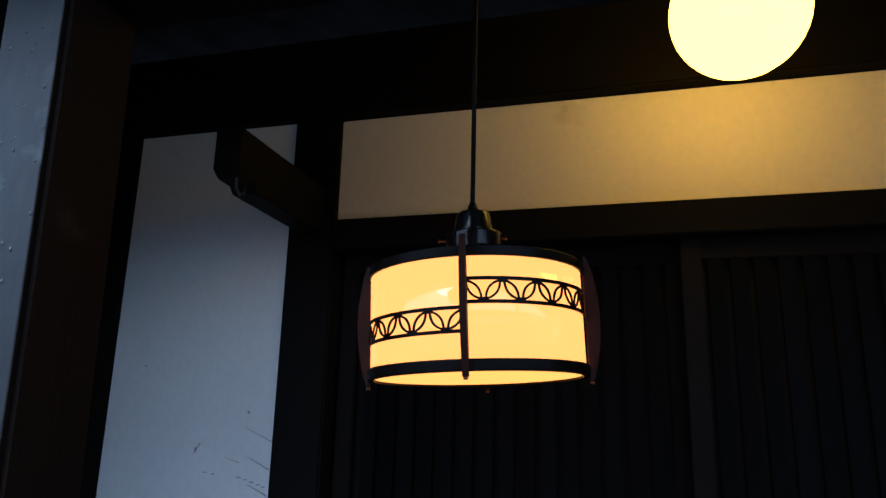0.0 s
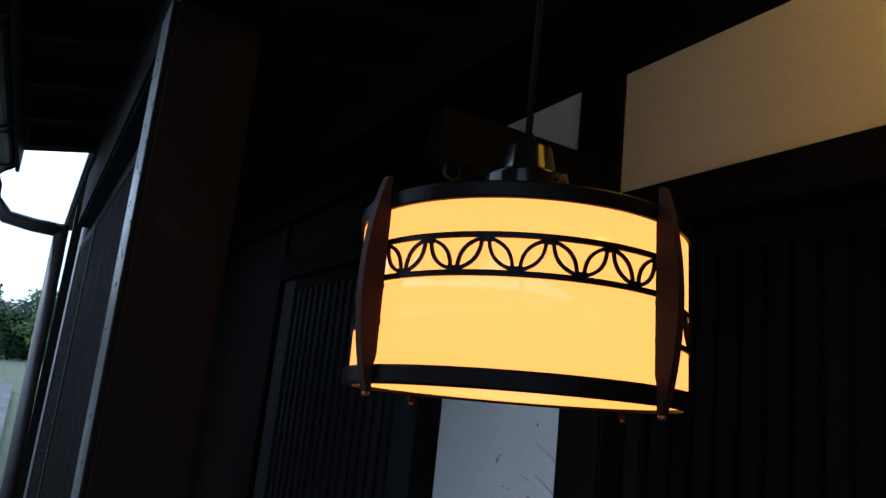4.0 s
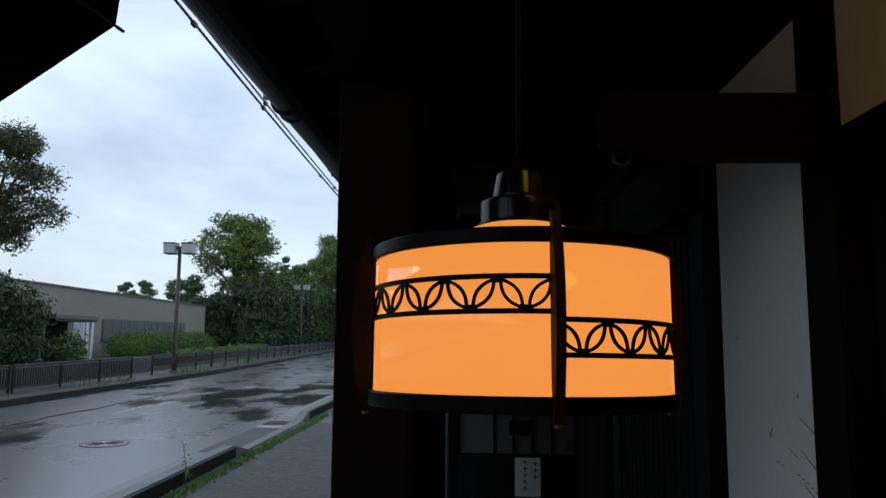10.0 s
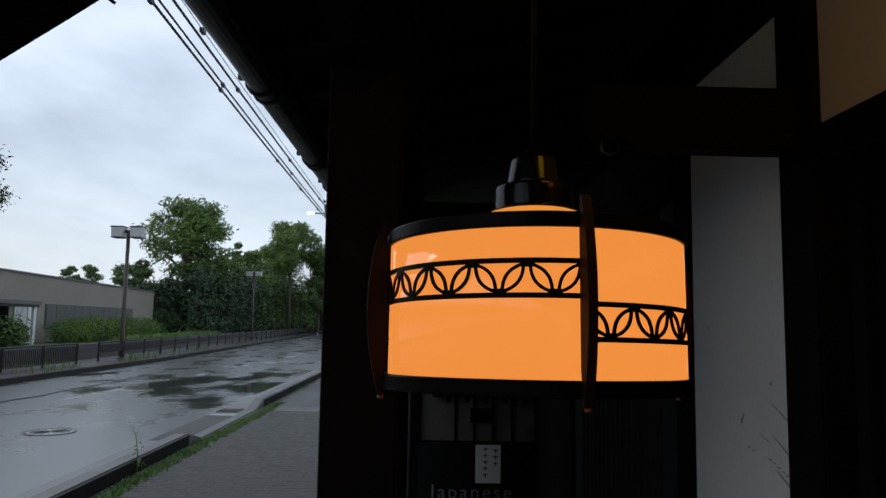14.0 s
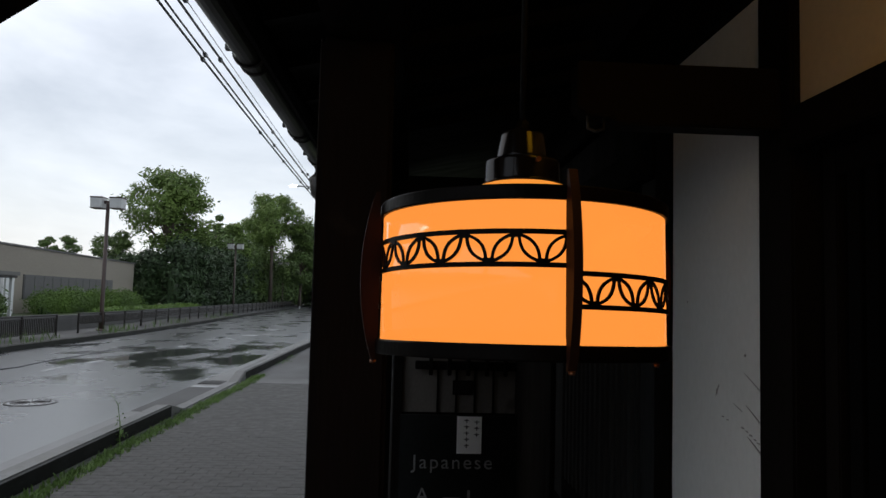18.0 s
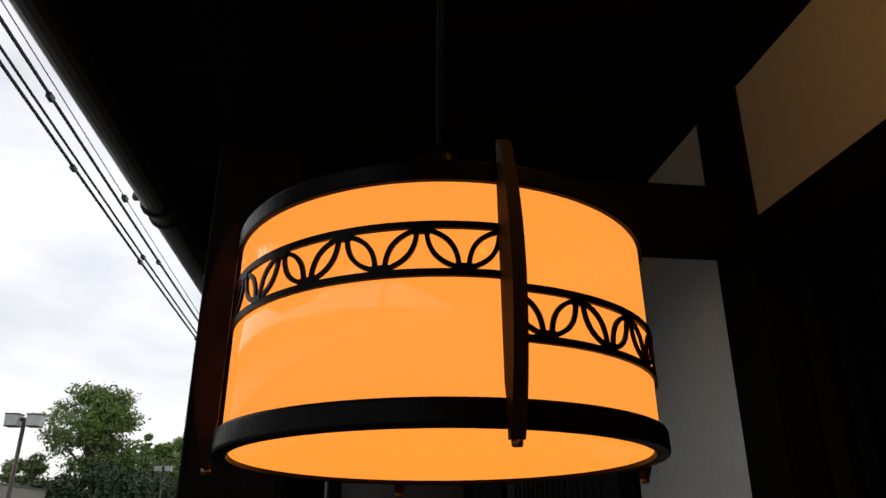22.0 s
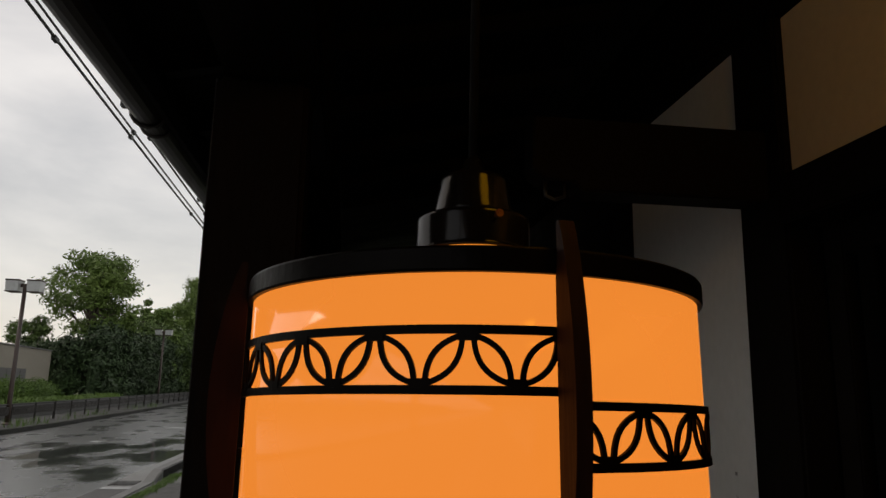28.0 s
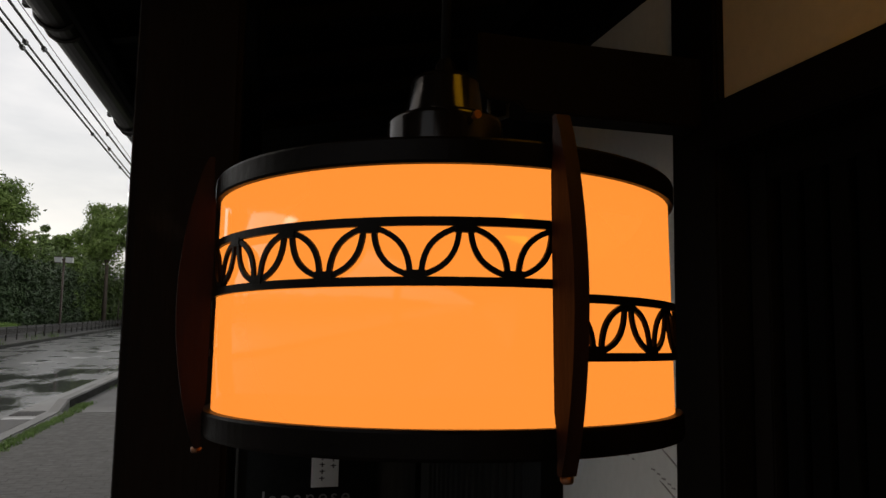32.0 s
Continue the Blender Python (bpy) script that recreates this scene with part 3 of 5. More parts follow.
solo("wall_lower_boards", box(WALL_X - 0.01, WALL_X + 0.06, 0.729, 1.284, 0.03, 0.498), DARK_WOOD, (WALL_X, 0.98, 0.03), "dark boarding under the plaster panel", "wall", kind="structure")
cream_panel = solo("wall_cream_panel", box(WALL_X, WALL_X + 0.06, -2.03, 0.578, 2.033, 2.354), CREAM, (WALL_X, -0.7, 2.033), "cream plaster strip above the doors", "wall", kind="structure")
part("stain_spot", box(WALL_X - 0.0012, WALL_X + 0.001, -0.100, -0.083, 2.320, 2.340, 0.0008), surface("damp_spot", (0.47, 0.40, 0.29), (0.53, 0.45, 0.33), (30, 30, 30), (0.9, 1.0), 0.0), cream_panel)
solo("wall_strip_beyond", box(WALL_X, WALL_X + 0.06, 1.43, 3.1, 2.17, 2.355), DARK_WOOD, (WALL_X, 2, 2.1), "dark strip of wall over the lattice window", "wall", kind="structure")
solo("wall_cream_behind", box(WALL_X, WALL_X + 0.06, -14, -2.15, 0.03, 2.354), CREAM, (WALL_X, -4, 0.03), "cream plaster wall of the house", "wall", kind="structure")
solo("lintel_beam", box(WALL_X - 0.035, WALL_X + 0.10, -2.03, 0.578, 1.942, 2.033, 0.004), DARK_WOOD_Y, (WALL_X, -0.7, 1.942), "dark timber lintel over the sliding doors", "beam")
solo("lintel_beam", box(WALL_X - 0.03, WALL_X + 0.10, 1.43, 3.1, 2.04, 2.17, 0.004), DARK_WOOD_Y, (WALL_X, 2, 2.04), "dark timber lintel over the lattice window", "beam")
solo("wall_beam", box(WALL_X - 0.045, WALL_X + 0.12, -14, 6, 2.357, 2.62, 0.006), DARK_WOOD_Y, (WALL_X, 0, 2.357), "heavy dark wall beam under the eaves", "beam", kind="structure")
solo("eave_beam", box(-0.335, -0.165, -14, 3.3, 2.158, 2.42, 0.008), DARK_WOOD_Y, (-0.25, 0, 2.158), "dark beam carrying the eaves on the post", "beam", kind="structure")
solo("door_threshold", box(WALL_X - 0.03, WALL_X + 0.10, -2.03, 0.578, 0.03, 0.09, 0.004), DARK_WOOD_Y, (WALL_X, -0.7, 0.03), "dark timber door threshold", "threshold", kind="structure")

# bracket arm with its notched end and iron hook
bracket = thing("bracket_beam", (WALL_X - 0.02, 0.653, 1.983), "dark timber bracket arm jutting from the post", "bracket")
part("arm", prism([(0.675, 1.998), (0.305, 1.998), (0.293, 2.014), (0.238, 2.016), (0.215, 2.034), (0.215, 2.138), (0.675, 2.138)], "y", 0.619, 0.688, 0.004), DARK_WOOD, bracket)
hook = rod([(0.278, 0.636, 2.018), (0.278, 0.636, 1.990), (0.260, 0.636, 1.983), (0.242, 0.636, 1.990), (0.242, 0.636, 2.018)], 0.004, 8)
part("hook", hook, CABLE, bracket, "small dull iron hook under the arm", True)


# lattice sliding doors and the lattice window beyond
def lattice_panel(name, y0, y1, x, z0, z1, pitch, slat, label, category, stile=0.05, wood=None, slat_wood=None):
    ob = thing(name, (x, (y0 + y1) / 2, z0), label, category)
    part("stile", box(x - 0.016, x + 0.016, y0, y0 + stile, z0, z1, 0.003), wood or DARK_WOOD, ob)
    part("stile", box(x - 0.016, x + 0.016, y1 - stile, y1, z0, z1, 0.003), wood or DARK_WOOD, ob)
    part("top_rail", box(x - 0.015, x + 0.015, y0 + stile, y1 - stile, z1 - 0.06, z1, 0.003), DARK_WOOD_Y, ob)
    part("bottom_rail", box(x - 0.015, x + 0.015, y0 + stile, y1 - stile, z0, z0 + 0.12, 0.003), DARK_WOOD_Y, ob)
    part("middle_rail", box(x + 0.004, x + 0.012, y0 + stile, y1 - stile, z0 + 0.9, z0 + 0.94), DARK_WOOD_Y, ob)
    # Added sheet, coloured for the shade behind the slats.
    part("backing", box(x + 0.013, x + 0.0145, y0 + stile, y1 - stile, z0 + 0.12, z1 - 0.06), ROOM_DARK, ob, "near-black sheet standing for the shade behind the slats")
    n = int((y1 - y0 - 2 * stile) / pitch)
    off = (y1 - y0 - 2 * stile - n * pitch) / 2
    for k in range(n):
        yy = y0 + stile + off + (k + 0.5) * pitch
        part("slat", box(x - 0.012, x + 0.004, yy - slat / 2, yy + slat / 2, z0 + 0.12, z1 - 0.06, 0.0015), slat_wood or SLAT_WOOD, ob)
    return ob


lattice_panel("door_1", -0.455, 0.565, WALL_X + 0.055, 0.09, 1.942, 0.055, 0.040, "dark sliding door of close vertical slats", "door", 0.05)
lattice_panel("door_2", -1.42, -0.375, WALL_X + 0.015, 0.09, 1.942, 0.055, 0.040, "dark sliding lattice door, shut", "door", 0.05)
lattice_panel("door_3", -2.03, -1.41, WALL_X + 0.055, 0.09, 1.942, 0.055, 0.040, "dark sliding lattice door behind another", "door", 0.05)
lattice_panel("window_1", 1.46, 3.09, WALL_X + 0.02, 0.55, 2.04, 0.082, 0.036, "lattice window of spaced vertical slats, paler for street light", "window", 0.18, LIT_SLAT, LIT_SLAT)
solo("wall_under_window", box(WALL_X, WALL_X + 0.06, 1.432, 3.098, 0.03, 0.545), DARK_WOOD, (WALL_X, 2, 0.03), "dark boarding under the lattice window", "wall", kind="structure")
solo("wall_between", box(WALL_X + 0.004, WALL_X + 0.056, 1.432, 1.458, 0.55, 2.038), DARK_WOOD, (WALL_X, 1.43, 0.55), "dark board beside the window", "wall", kind="structure")
# Added closing walls; their near-black colour stands in for indoor shade.
room = bmesh.new()
box(2.6, 2.7, -14, 6, -0.3, 3.0, 0, room), box(-0.3, 2.6, -14.1, -14.0, -0.3, 3.0, 0, room), box(0.78, 2.6, 6.0, 6.1, -0.3, 3.0, 0, room), box(0.9, 2.6, -14, 6, -0.3, 0.03, 0, room)
solo("room_walls", room, ROOM_DARK, (1.7, 0, -0.3), "added plain walls behind the lattice, near black for indoor shade", "wall", kind="structure")

# street-side lattice screen running on from the eave post
screen = lattice_panel("lattice_screen", 1.12, 2.92, -0.262, 0.03, 2.156, 0.062, 0.040, "dark timber lattice screen along the footway", "screen", 0.06)
screen_b = lattice_panel("lattice_screen", 2.925, 4.02, -0.262, 0.03, 2.156, 0.062, 0.040, "dark timber lattice screen, farther along", "screen", 0.06)

# eaves: boards, rafters, roof, gutter
def eave_z(x):
    return 2.425 + (x + 0.63) * 0.22


def eave_sheet(x0, x1, y0, y1, t0, t1):
    return prism([(x0, eave_z(x0) + t0), (x1, eave_z(x1) + t0), (x1, eave_z(x1) + t1), (x0, eave_z(x0) + t1)], "y", y0, y1)


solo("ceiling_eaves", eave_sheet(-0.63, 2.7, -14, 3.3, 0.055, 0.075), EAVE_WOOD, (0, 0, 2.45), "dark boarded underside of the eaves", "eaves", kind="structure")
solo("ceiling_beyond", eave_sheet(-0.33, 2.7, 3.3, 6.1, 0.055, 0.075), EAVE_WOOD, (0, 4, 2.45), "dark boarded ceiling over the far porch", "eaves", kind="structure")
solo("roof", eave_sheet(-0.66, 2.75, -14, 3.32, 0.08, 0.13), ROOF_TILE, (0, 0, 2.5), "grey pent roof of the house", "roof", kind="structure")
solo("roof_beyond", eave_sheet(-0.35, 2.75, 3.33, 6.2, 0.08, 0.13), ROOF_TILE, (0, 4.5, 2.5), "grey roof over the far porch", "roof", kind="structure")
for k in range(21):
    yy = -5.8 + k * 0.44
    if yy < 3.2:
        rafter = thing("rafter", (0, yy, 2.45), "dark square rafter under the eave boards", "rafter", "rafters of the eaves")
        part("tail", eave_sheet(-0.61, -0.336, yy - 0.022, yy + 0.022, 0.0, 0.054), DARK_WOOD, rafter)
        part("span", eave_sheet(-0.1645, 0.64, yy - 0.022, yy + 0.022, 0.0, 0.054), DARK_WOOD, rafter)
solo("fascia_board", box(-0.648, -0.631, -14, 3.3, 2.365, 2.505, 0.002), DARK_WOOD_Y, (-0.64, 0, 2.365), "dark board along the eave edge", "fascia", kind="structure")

GX, GZ = -0.697, 2.405
gutter = thing("rain_gutter", (GX, 0, GZ - 0.05), "dark half-round rain gutter along the eave", "gutter")
trough = bmesh.new()
prof = [(GX + 0.048 * math.cos(math.pi + math.pi * k / 10), GZ + 0.048 * math.sin(math.pi + math.pi * k / 10)) for k in range(11)]
prof += [(GX + 0.044 * math.cos(2 * math.pi - math.pi * k / 10), GZ + 0.044 * math.sin(2 * math.pi - math.pi * k / 10)) for k in range(11)]
va = [trough.verts.new((u, -14, v)) for u, v in prof]
vb = [trough.verts.new((u, 3.26, v)) for u, v in prof]
for i in range(len(prof)):
    j = (i + 1) % len(prof)
    trough.faces.new((va[i], va[j], vb[j], vb[i]))
bmesh.ops.recalc_face_normals(trough, faces=trough.faces[:])
part("trough", trough, GUTTER, gutter)
for yy in (-3.87, -2.81, -1.75, -0.69, 0.37, 1.43, 2.49, 3.16):
    ring = [(GX + 0.053 * math.cos(math.pi + math.pi * k / 8), yy, GZ + 0.053 * math.sin(math.pi + math.pi * k / 8)) for k in range(9)]
    part("gutter_strap", rod([(GX - 0.066, yy, GZ + 0.012)] + ring + [(-0.638, yy, GZ + 0.06)], 0.006, 6), GUTTER, gutter)
    part("strap_bolt", box(GX - 0.080, GX - 0.062, yy - 0.011, yy + 0.011, GZ + 0.002, GZ + 0.022, 0.002), GUTTER, gutter)
    part("gutter_joint", rod([(GX + 0.050 * math.cos(math.pi + math.pi * k / 8), yy + 0.09, GZ + 0.050 * math.sin(math.pi + math.pi * k / 8)) for k in range(9)], 0.007, 6), GUTTER, gutter)
elbow = [(GX, 3.22, GZ - 0.04), (GX - 0.02, 3.24, GZ - 0.12), (GX - 0.01, 3.25, GZ - 0.20), (GX + 0.06, 3.26, GZ - 0.27), (GX + 0.17, 3.26, GZ - 0.285), (-0.40, 3.26, GZ - 0.29)]
part("elbow_pipe", rod(elbow, 0.034, 14), GUTTER, gutter, "dark bent downpipe elbow", True)
part("downpipe", rod([(-0.40, 3.26, GZ - 0.26), (-0.385, 3.26, 1.0), (-0.385, 3.26, 0.0)], 0.032, 14), GUTTER, gutter, "", True)
part("end_cap", prism(prof[:11], "y", 3.258, 3.266), GUTTER, gutter)

# ---- far end of the porch: plaster wall, rack, chalkboard ----
END_Y = 4.55
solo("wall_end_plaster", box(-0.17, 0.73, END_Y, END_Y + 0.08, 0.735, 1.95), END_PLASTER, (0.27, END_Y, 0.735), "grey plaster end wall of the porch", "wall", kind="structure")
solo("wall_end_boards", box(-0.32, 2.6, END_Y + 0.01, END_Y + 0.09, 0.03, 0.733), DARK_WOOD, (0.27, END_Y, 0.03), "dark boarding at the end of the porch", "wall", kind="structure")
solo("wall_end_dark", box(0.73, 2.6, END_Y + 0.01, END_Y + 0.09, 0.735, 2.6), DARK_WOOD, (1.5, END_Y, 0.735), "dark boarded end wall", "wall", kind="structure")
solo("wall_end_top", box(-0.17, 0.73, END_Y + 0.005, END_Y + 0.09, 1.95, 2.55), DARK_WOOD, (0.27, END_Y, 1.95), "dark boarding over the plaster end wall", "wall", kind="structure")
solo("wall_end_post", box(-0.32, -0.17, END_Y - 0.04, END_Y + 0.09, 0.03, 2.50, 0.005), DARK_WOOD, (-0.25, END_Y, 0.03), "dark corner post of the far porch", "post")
solo("wall_return", box(WALL_X, WALL_X + 0.06, 3.22, END_Y, 0.03, 2.355), DARK_WOOD, (WALL_X, 3.9, 0.03), "dark boarded wall beyond the lattice window", "wall", kind="structure")
pole = rod([(-0.258, 4.42, 0.03), (-0.255, 4.42, 1.25), (-0.252, 4.44, 2.50)], 0.019, 12)
solo("slim_pole", pole, POLE_GREY, (-0.258, 4.42, 0.03), "slim dull grey metal pole beside the chalkboard", "pole", smooth=True)

rack = thing("peg_rack", (0.27, END_Y, 1.06), "dark wooden rack with upright pegs on the plaster wall", "rack")
part("rail", box(-0.08, 0.70, END_Y - 0.05, END_Y - 0.002, 1.06, 1.125, 0.006), DARK_WOOD, rack)
for k in range(5):
    xx = 0.04 + k * 0.142
    part("peg", box(xx - 0.016, xx + 0.016, END_Y - 0.07, END_Y - 0.045, 1.02, 1.27, 0.004), DARK_WOOD, rack)
    if k < 4:
        part("strip", box(xx + 0.05, xx + 0.066, END_Y - 0.012, END_Y - 0.002, 0.738, 1.06), DARK_WOOD, rack)
plaque = thing("wall_plaque", (0.28, END_Y, 0.82), "small dark plaque under the rack", "plaque")
part("frame", box(0.21, 0.37, END_Y - 0.02, END_Y - 0.002, 0.87, 0.98, 0.003), DARK_WOOD, plaque)
part("face", box(0.225, 0.355, END_Y - 0.024, END_Y - 0.0195, 0.885, 0.965), ROOM_DARK, plaque)

BY = 4.42
board = thing("chalkboard", (0.25, BY, 0.03), "black chalkboard sign with white handwriting and a paper slip", "sign")
part("panel", box(-0.18, 0.76, BY, BY + 0.025, 0.08, 0.735, 0.003), BOARD_BLACK, board)
part("leg", box(-0.18, -0.14, BY, BY + 0.04, 0.03, 0.08), DARK_WOOD, board)
part("leg", box(0.72, 0.76, BY, BY + 0.04, 0.03, 0.08), DARK_WOOD, board)
slip = part("paper_slip", box(0.243, 0.427, BY - 0.0065, BY - 0.0015, 0.456, 0.728), PAPER, board, "white paper slip with black brush strokes")
for xx, z0, n in ((0.390, 0.69, 3), (0.315, 0.70, 5)):
    for k in range(n):
        zz = z0 - k * 0.046
        part("stroke", box(xx - 0.018, xx + 0.018, BY - 0.0085, BY - 0.007, zz - 0.003, zz + 0.003), INK, slip)
        part("stroke", box(xx - 0.004, xx + 0.004, BY - 0.0095, BY - 0.0082, zz - 0.018, zz + 0.012), INK, slip)


def words(text, size, at, parent, mat):
    cu = bpy.data.curves.new("words", "FONT")
    cu.body, cu.size, cu.extrude, cu.space_character = text, size, 0.0008, 1.22
    tmp = new("words", cu)
    me = bpy.data.meshes.new_from_object(tmp.evaluated_get(bpy.context.evaluated_depsgraph_get()))
    bpy.data.objects.remove(tmp)
    me.transform(Matrix.Translation(Vector(at) - BASE[parent.name]) @ Matrix.Rotation(radians(90), 4, "X"))
    me.materials.append(mat)
    ob = new("chalk_lettering", me)
    ob.parent = parent
    BASE[ob.name] = BASE[parent.name]
    return ob


words("Japanese", 0.142, (-0.085, BY - 0.0025, 0.345), board, CHALK)
words("A", 0.150, (-0.055, BY - 0.0025, 0.10), board, CHALK)
part("chalk_bar", box(0.15, 0.28, BY - 0.0025, BY - 0.0005, 0.11, 0.135), CHALK, board)
part("chalk_bar", box(0.33, 0.35, BY - 0.0025, BY - 0.0005, 0.11, 0.19), CHALK, board)

# ---- the hanging lamp ----
PHI = -82.8
lamp = thing("pendant_lamp", (0, 0, 1.54), "drum pendant lamp with dark bronze frame, glowing orange", "lamp")


def arc_strip(points, width, r0, r1, bm):
    """A flat bar laid on the drum along (degrees, height) points."""
    pts = [Vector((math.radians(a) * r0, z)) for a, z in points]
    rows = []
    for i, p in enumerate(pts):
        d = (pts[min(i + 1, len(pts) - 1)] - pts[max(i - 1, 0)]).normalized()
        nrm = Vector((-d.y, d.x)) * width / 2
        row = []
        for q in (p + nrm, p - nrm):
            for r in (r0, r1):
                a = q.x / r0
                row.append(bm.verts.new((LX + r * math.cos(a), LY + r * math.sin(a), q.y)))
        rows.append((row[0], row[1], row[3], row[2]))
    for a, b in zip(rows, rows[1:]):
        for k in range(4):
            j = (k + 1) % 4
            bm.faces.new((a[k], a[j], b[j], b[k]))
    bm.faces.new(rows[0]), bm.faces.new(rows[-1][::-1])
    return bm


LX, LY, LR = -0.003, -0.0027, 0.1752   # axis and radius of the drum
part("shade", lathe([(LR - 0.0045, 1.552), (LR, 1.552), (LR, 1.714), (LR - 0.0045, 1.714)], LX, LY, 128), SHADE_GLOW, lamp, "glowing orange acrylic drum", True)
part("bottom_diffuser", lathe([(0.0, 1.5478), (0.10, 1.5475), (LR - 0.006, 1.5468), (LR - 0.0055, 1.5495), (0.0, 1.5505)], LX, LY, 96), BOTTOM_GLOW, lamp, "glowing bottom panel", True)
part("top_plate", lathe([(0.080, 1.7262), (LR - 0.004, 1.7212), (LR - 0.004, 1.7175), (0.080, 1.7215)], LX, LY, 96), LAMP_METAL, lamp, "dark top plate")
part("top_dome", lathe([(0.030, 1.7605), (0.048, 1.7585), (0.062, 1.7535), (0.072, 1.7460), (0.078, 1.7365), (0.079, 1.7262)], LX, LY, 64), BOTTOM_GLOW, lamp, "glowing dome under the cap", True)
part("top_rim", lathe([(LR - 0.003, 1.7095), (LR + 0.0036, 1.7095), (LR + 0.0042, 1.7112), (LR + 0.0042, 1.7235), (LR + 0.0036, 1.7250), (LR - 0.004, 1.7265), (LR - 0.003, 1.7095)], LX, LY, 128), LAMP_METAL, lamp)
part("bottom_rim", lathe([(LR - 0.0045, 1.5435), (LR + 0.0055, 1.5435), (LR + 0.0062, 1.5455), (LR + 0.0062, 1.5585), (LR + 0.0055, 1.5605), (LR - 0.002, 1.5605), (LR - 0.0045, 1.5435)], LX, LY, 128), LAMP_METAL, lamp)
for q in range(4):
    start = PHI + 90 * q
    high = q % 2 == 1
    zt, zb = (1.6758, 1.6416) if high else (1.6341, 1.5999)
    bm = bmesh.new()
    for z in (zt, zb):
        arc_strip([(start + k * 90 / 40, z) for k in range(41)], 0.0052, LR + 0.0003, LR + 0.0030, bm)
    frieze = part("pattern_band", bm, LAMP_METAL, lamp, "dark openwork band of pointed leaves")
    top, bot = zt - 0.0026, zb + 0.0026
    tn = [start + 18 * k for k in range(0, 6)]
    bn = [start + 9 + 18 * k for k in range(0, 5)]
    def leaf(a0, z0, a1, z1, bm):
        p, q = Vector((math.radians(a0) * LR, z0)), Vector((math.radians(a1) * LR, z1))
        side = Vector((-(q - p).y, (q - p).x)).normalized()
        for bulge in (0.0066, -0.0066):
            line = [p.lerp(q, k / 12) + side * bulge * math.sin(math.pi * k / 12) ** 0.85 for k in range(13)]
            arc_strip([(math.degrees(v.x / LR), v.y) for v in line], 0.0033, LR + 0.0005, LR + 0.0027, bm)
    for b in bn:
        for side in (-1, 1):
            bm = bmesh.new()
            a_top = b + side * 9
            leaf(b + side * 1.1, bot + 0.001, a_top - side * 1.1, top - 0.001, bm)
            part("leaf", bm, LAMP_METAL, frieze)
    for a, zz in [(a, top - 0.0012) for a in tn[1:5]] + [(b, bot + 0.0012) for b in bn]:
        bm = bmesh.new()
        arc_strip([(a - 1.9, zz), (a, zz), (a + 1.9, zz)], 0.0052, LR + 0.0003, LR + 0.0033, bm)
        part("node_plate", bm, LAMP_METAL, frieze)


def fin(deg):
    """A bowed upright fin standing out from the drum."""
    n = 18
    z0, z1 = 1.5355, 1.7405
    outer, inner = [], []
    for k in range(n + 1):
        u = k / n
        z = z0 + (z1 - z0) * u
        outer.append((LR + 0.0105 + 0.0165 * math.sin(math.pi * u) ** 0.8, z))
        inner.append((LR + (0.0062 if (z < 1.562 or z > 1.709) else 0.0040), z))
    outline = outer + inner[::-1]
    bm = bmesh.new()
    a = [bm.verts.new((r, -0.0048, z)) for r, z in outline]
    b = [bm.verts.new((r, 0.0048, z)) for r, z in outline]
    m = len(outline)
    for k in range(n):
        for side, flip in ((a, 1), (b, -1)):
            f = (side[k], side[k + 1], side[m - 2 - k], side[m - 1 - k])
            bm.faces.new(f[::flip])
    for k in range(m):
        j = (k + 1) % m
        bm.faces.new((a[k], b[k], b[j], a[j]))
    bmesh.ops.recalc_face_normals(bm, faces=bm.faces[:])
    bmesh.ops.rotate(bm, verts=bm.verts, cent=(0, 0, 0), matrix=Matrix.Rotation(radians(deg), 3, "Z"))
    bmesh.ops.translate(bm, verts=bm.verts, vec=(LX, LY, 0))
    return bm


for q in range(4):
    fin_ob = part("fin", fin(PHI + 90 * q), LAMP_WOOD, lamp, "bowed reddish-brown wooden fin")
    ka = radians(PHI + 90 * q)
    kx, ky = LX + (LR + 0.0085) * math.cos(ka), LY + (LR + 0.0085) * math.sin(ka)
    part("end_knob", lathe([(0.0, 1.5310), (0.0028, 1.5314), (0.0036, 1.5325), (0.0036, 1.5352), (0.0, 1.5354)], kx, ky, 14), COPPER, fin_ob, "small copper end knob", True)
part("lower_cap", lathe([(0.030, 1.7570), (0.0505, 1.7570), (0.0525, 1.7580), (0.0525, 1.7595), (0.0490, 1.7603), (0.0486, 1.7612), (0.0485, 1.7630), (0.0482, 1.7855), (0.0480, 1.7875), (0.0470, 1.7892), (0.0450, 1.7900), (0.0420, 1.7904), (0.0, 1.7916)], LX, LY, 64), CAP_METAL, lamp, "black glossy lower cap", True)
part("upper_cap", lathe([(0.0, 1.7915), (0.0300, 1.7915), (0.0330, 1.7918), (0.0338, 1.7924), (0.0340, 1.7934), (0.0336, 1.7955), (0.0290, 1.8225), (0.0282, 1.8255), (0.0262, 1.8278), (0.0215, 1.8288), (0.0100, 1.8315), (0.0085, 1.8410), (0.0060, 1.8460), (0.0, 1.8460)], LX, LY, 64), CAP_METAL, lamp, "black glossy bell cap", True)
for k in (0, 2):
    a = radians(PHI + 1 + 90 * k)
    c, s = math.cos(a), math.sin(a)
    part("screw", rod([(0.045 * c, 0.045 * s, 1.7820), (0.056 * c, 0.056 * s, 1.7820), (0.0565 * c, 0.0565 * s, 1.7820), (0.0595 * c, 0.0595 * s, 1.7820)], [0.0016, 0.0016, 0.0033, 0.0033], 10), COPPER, lamp, "copper thumb screw")

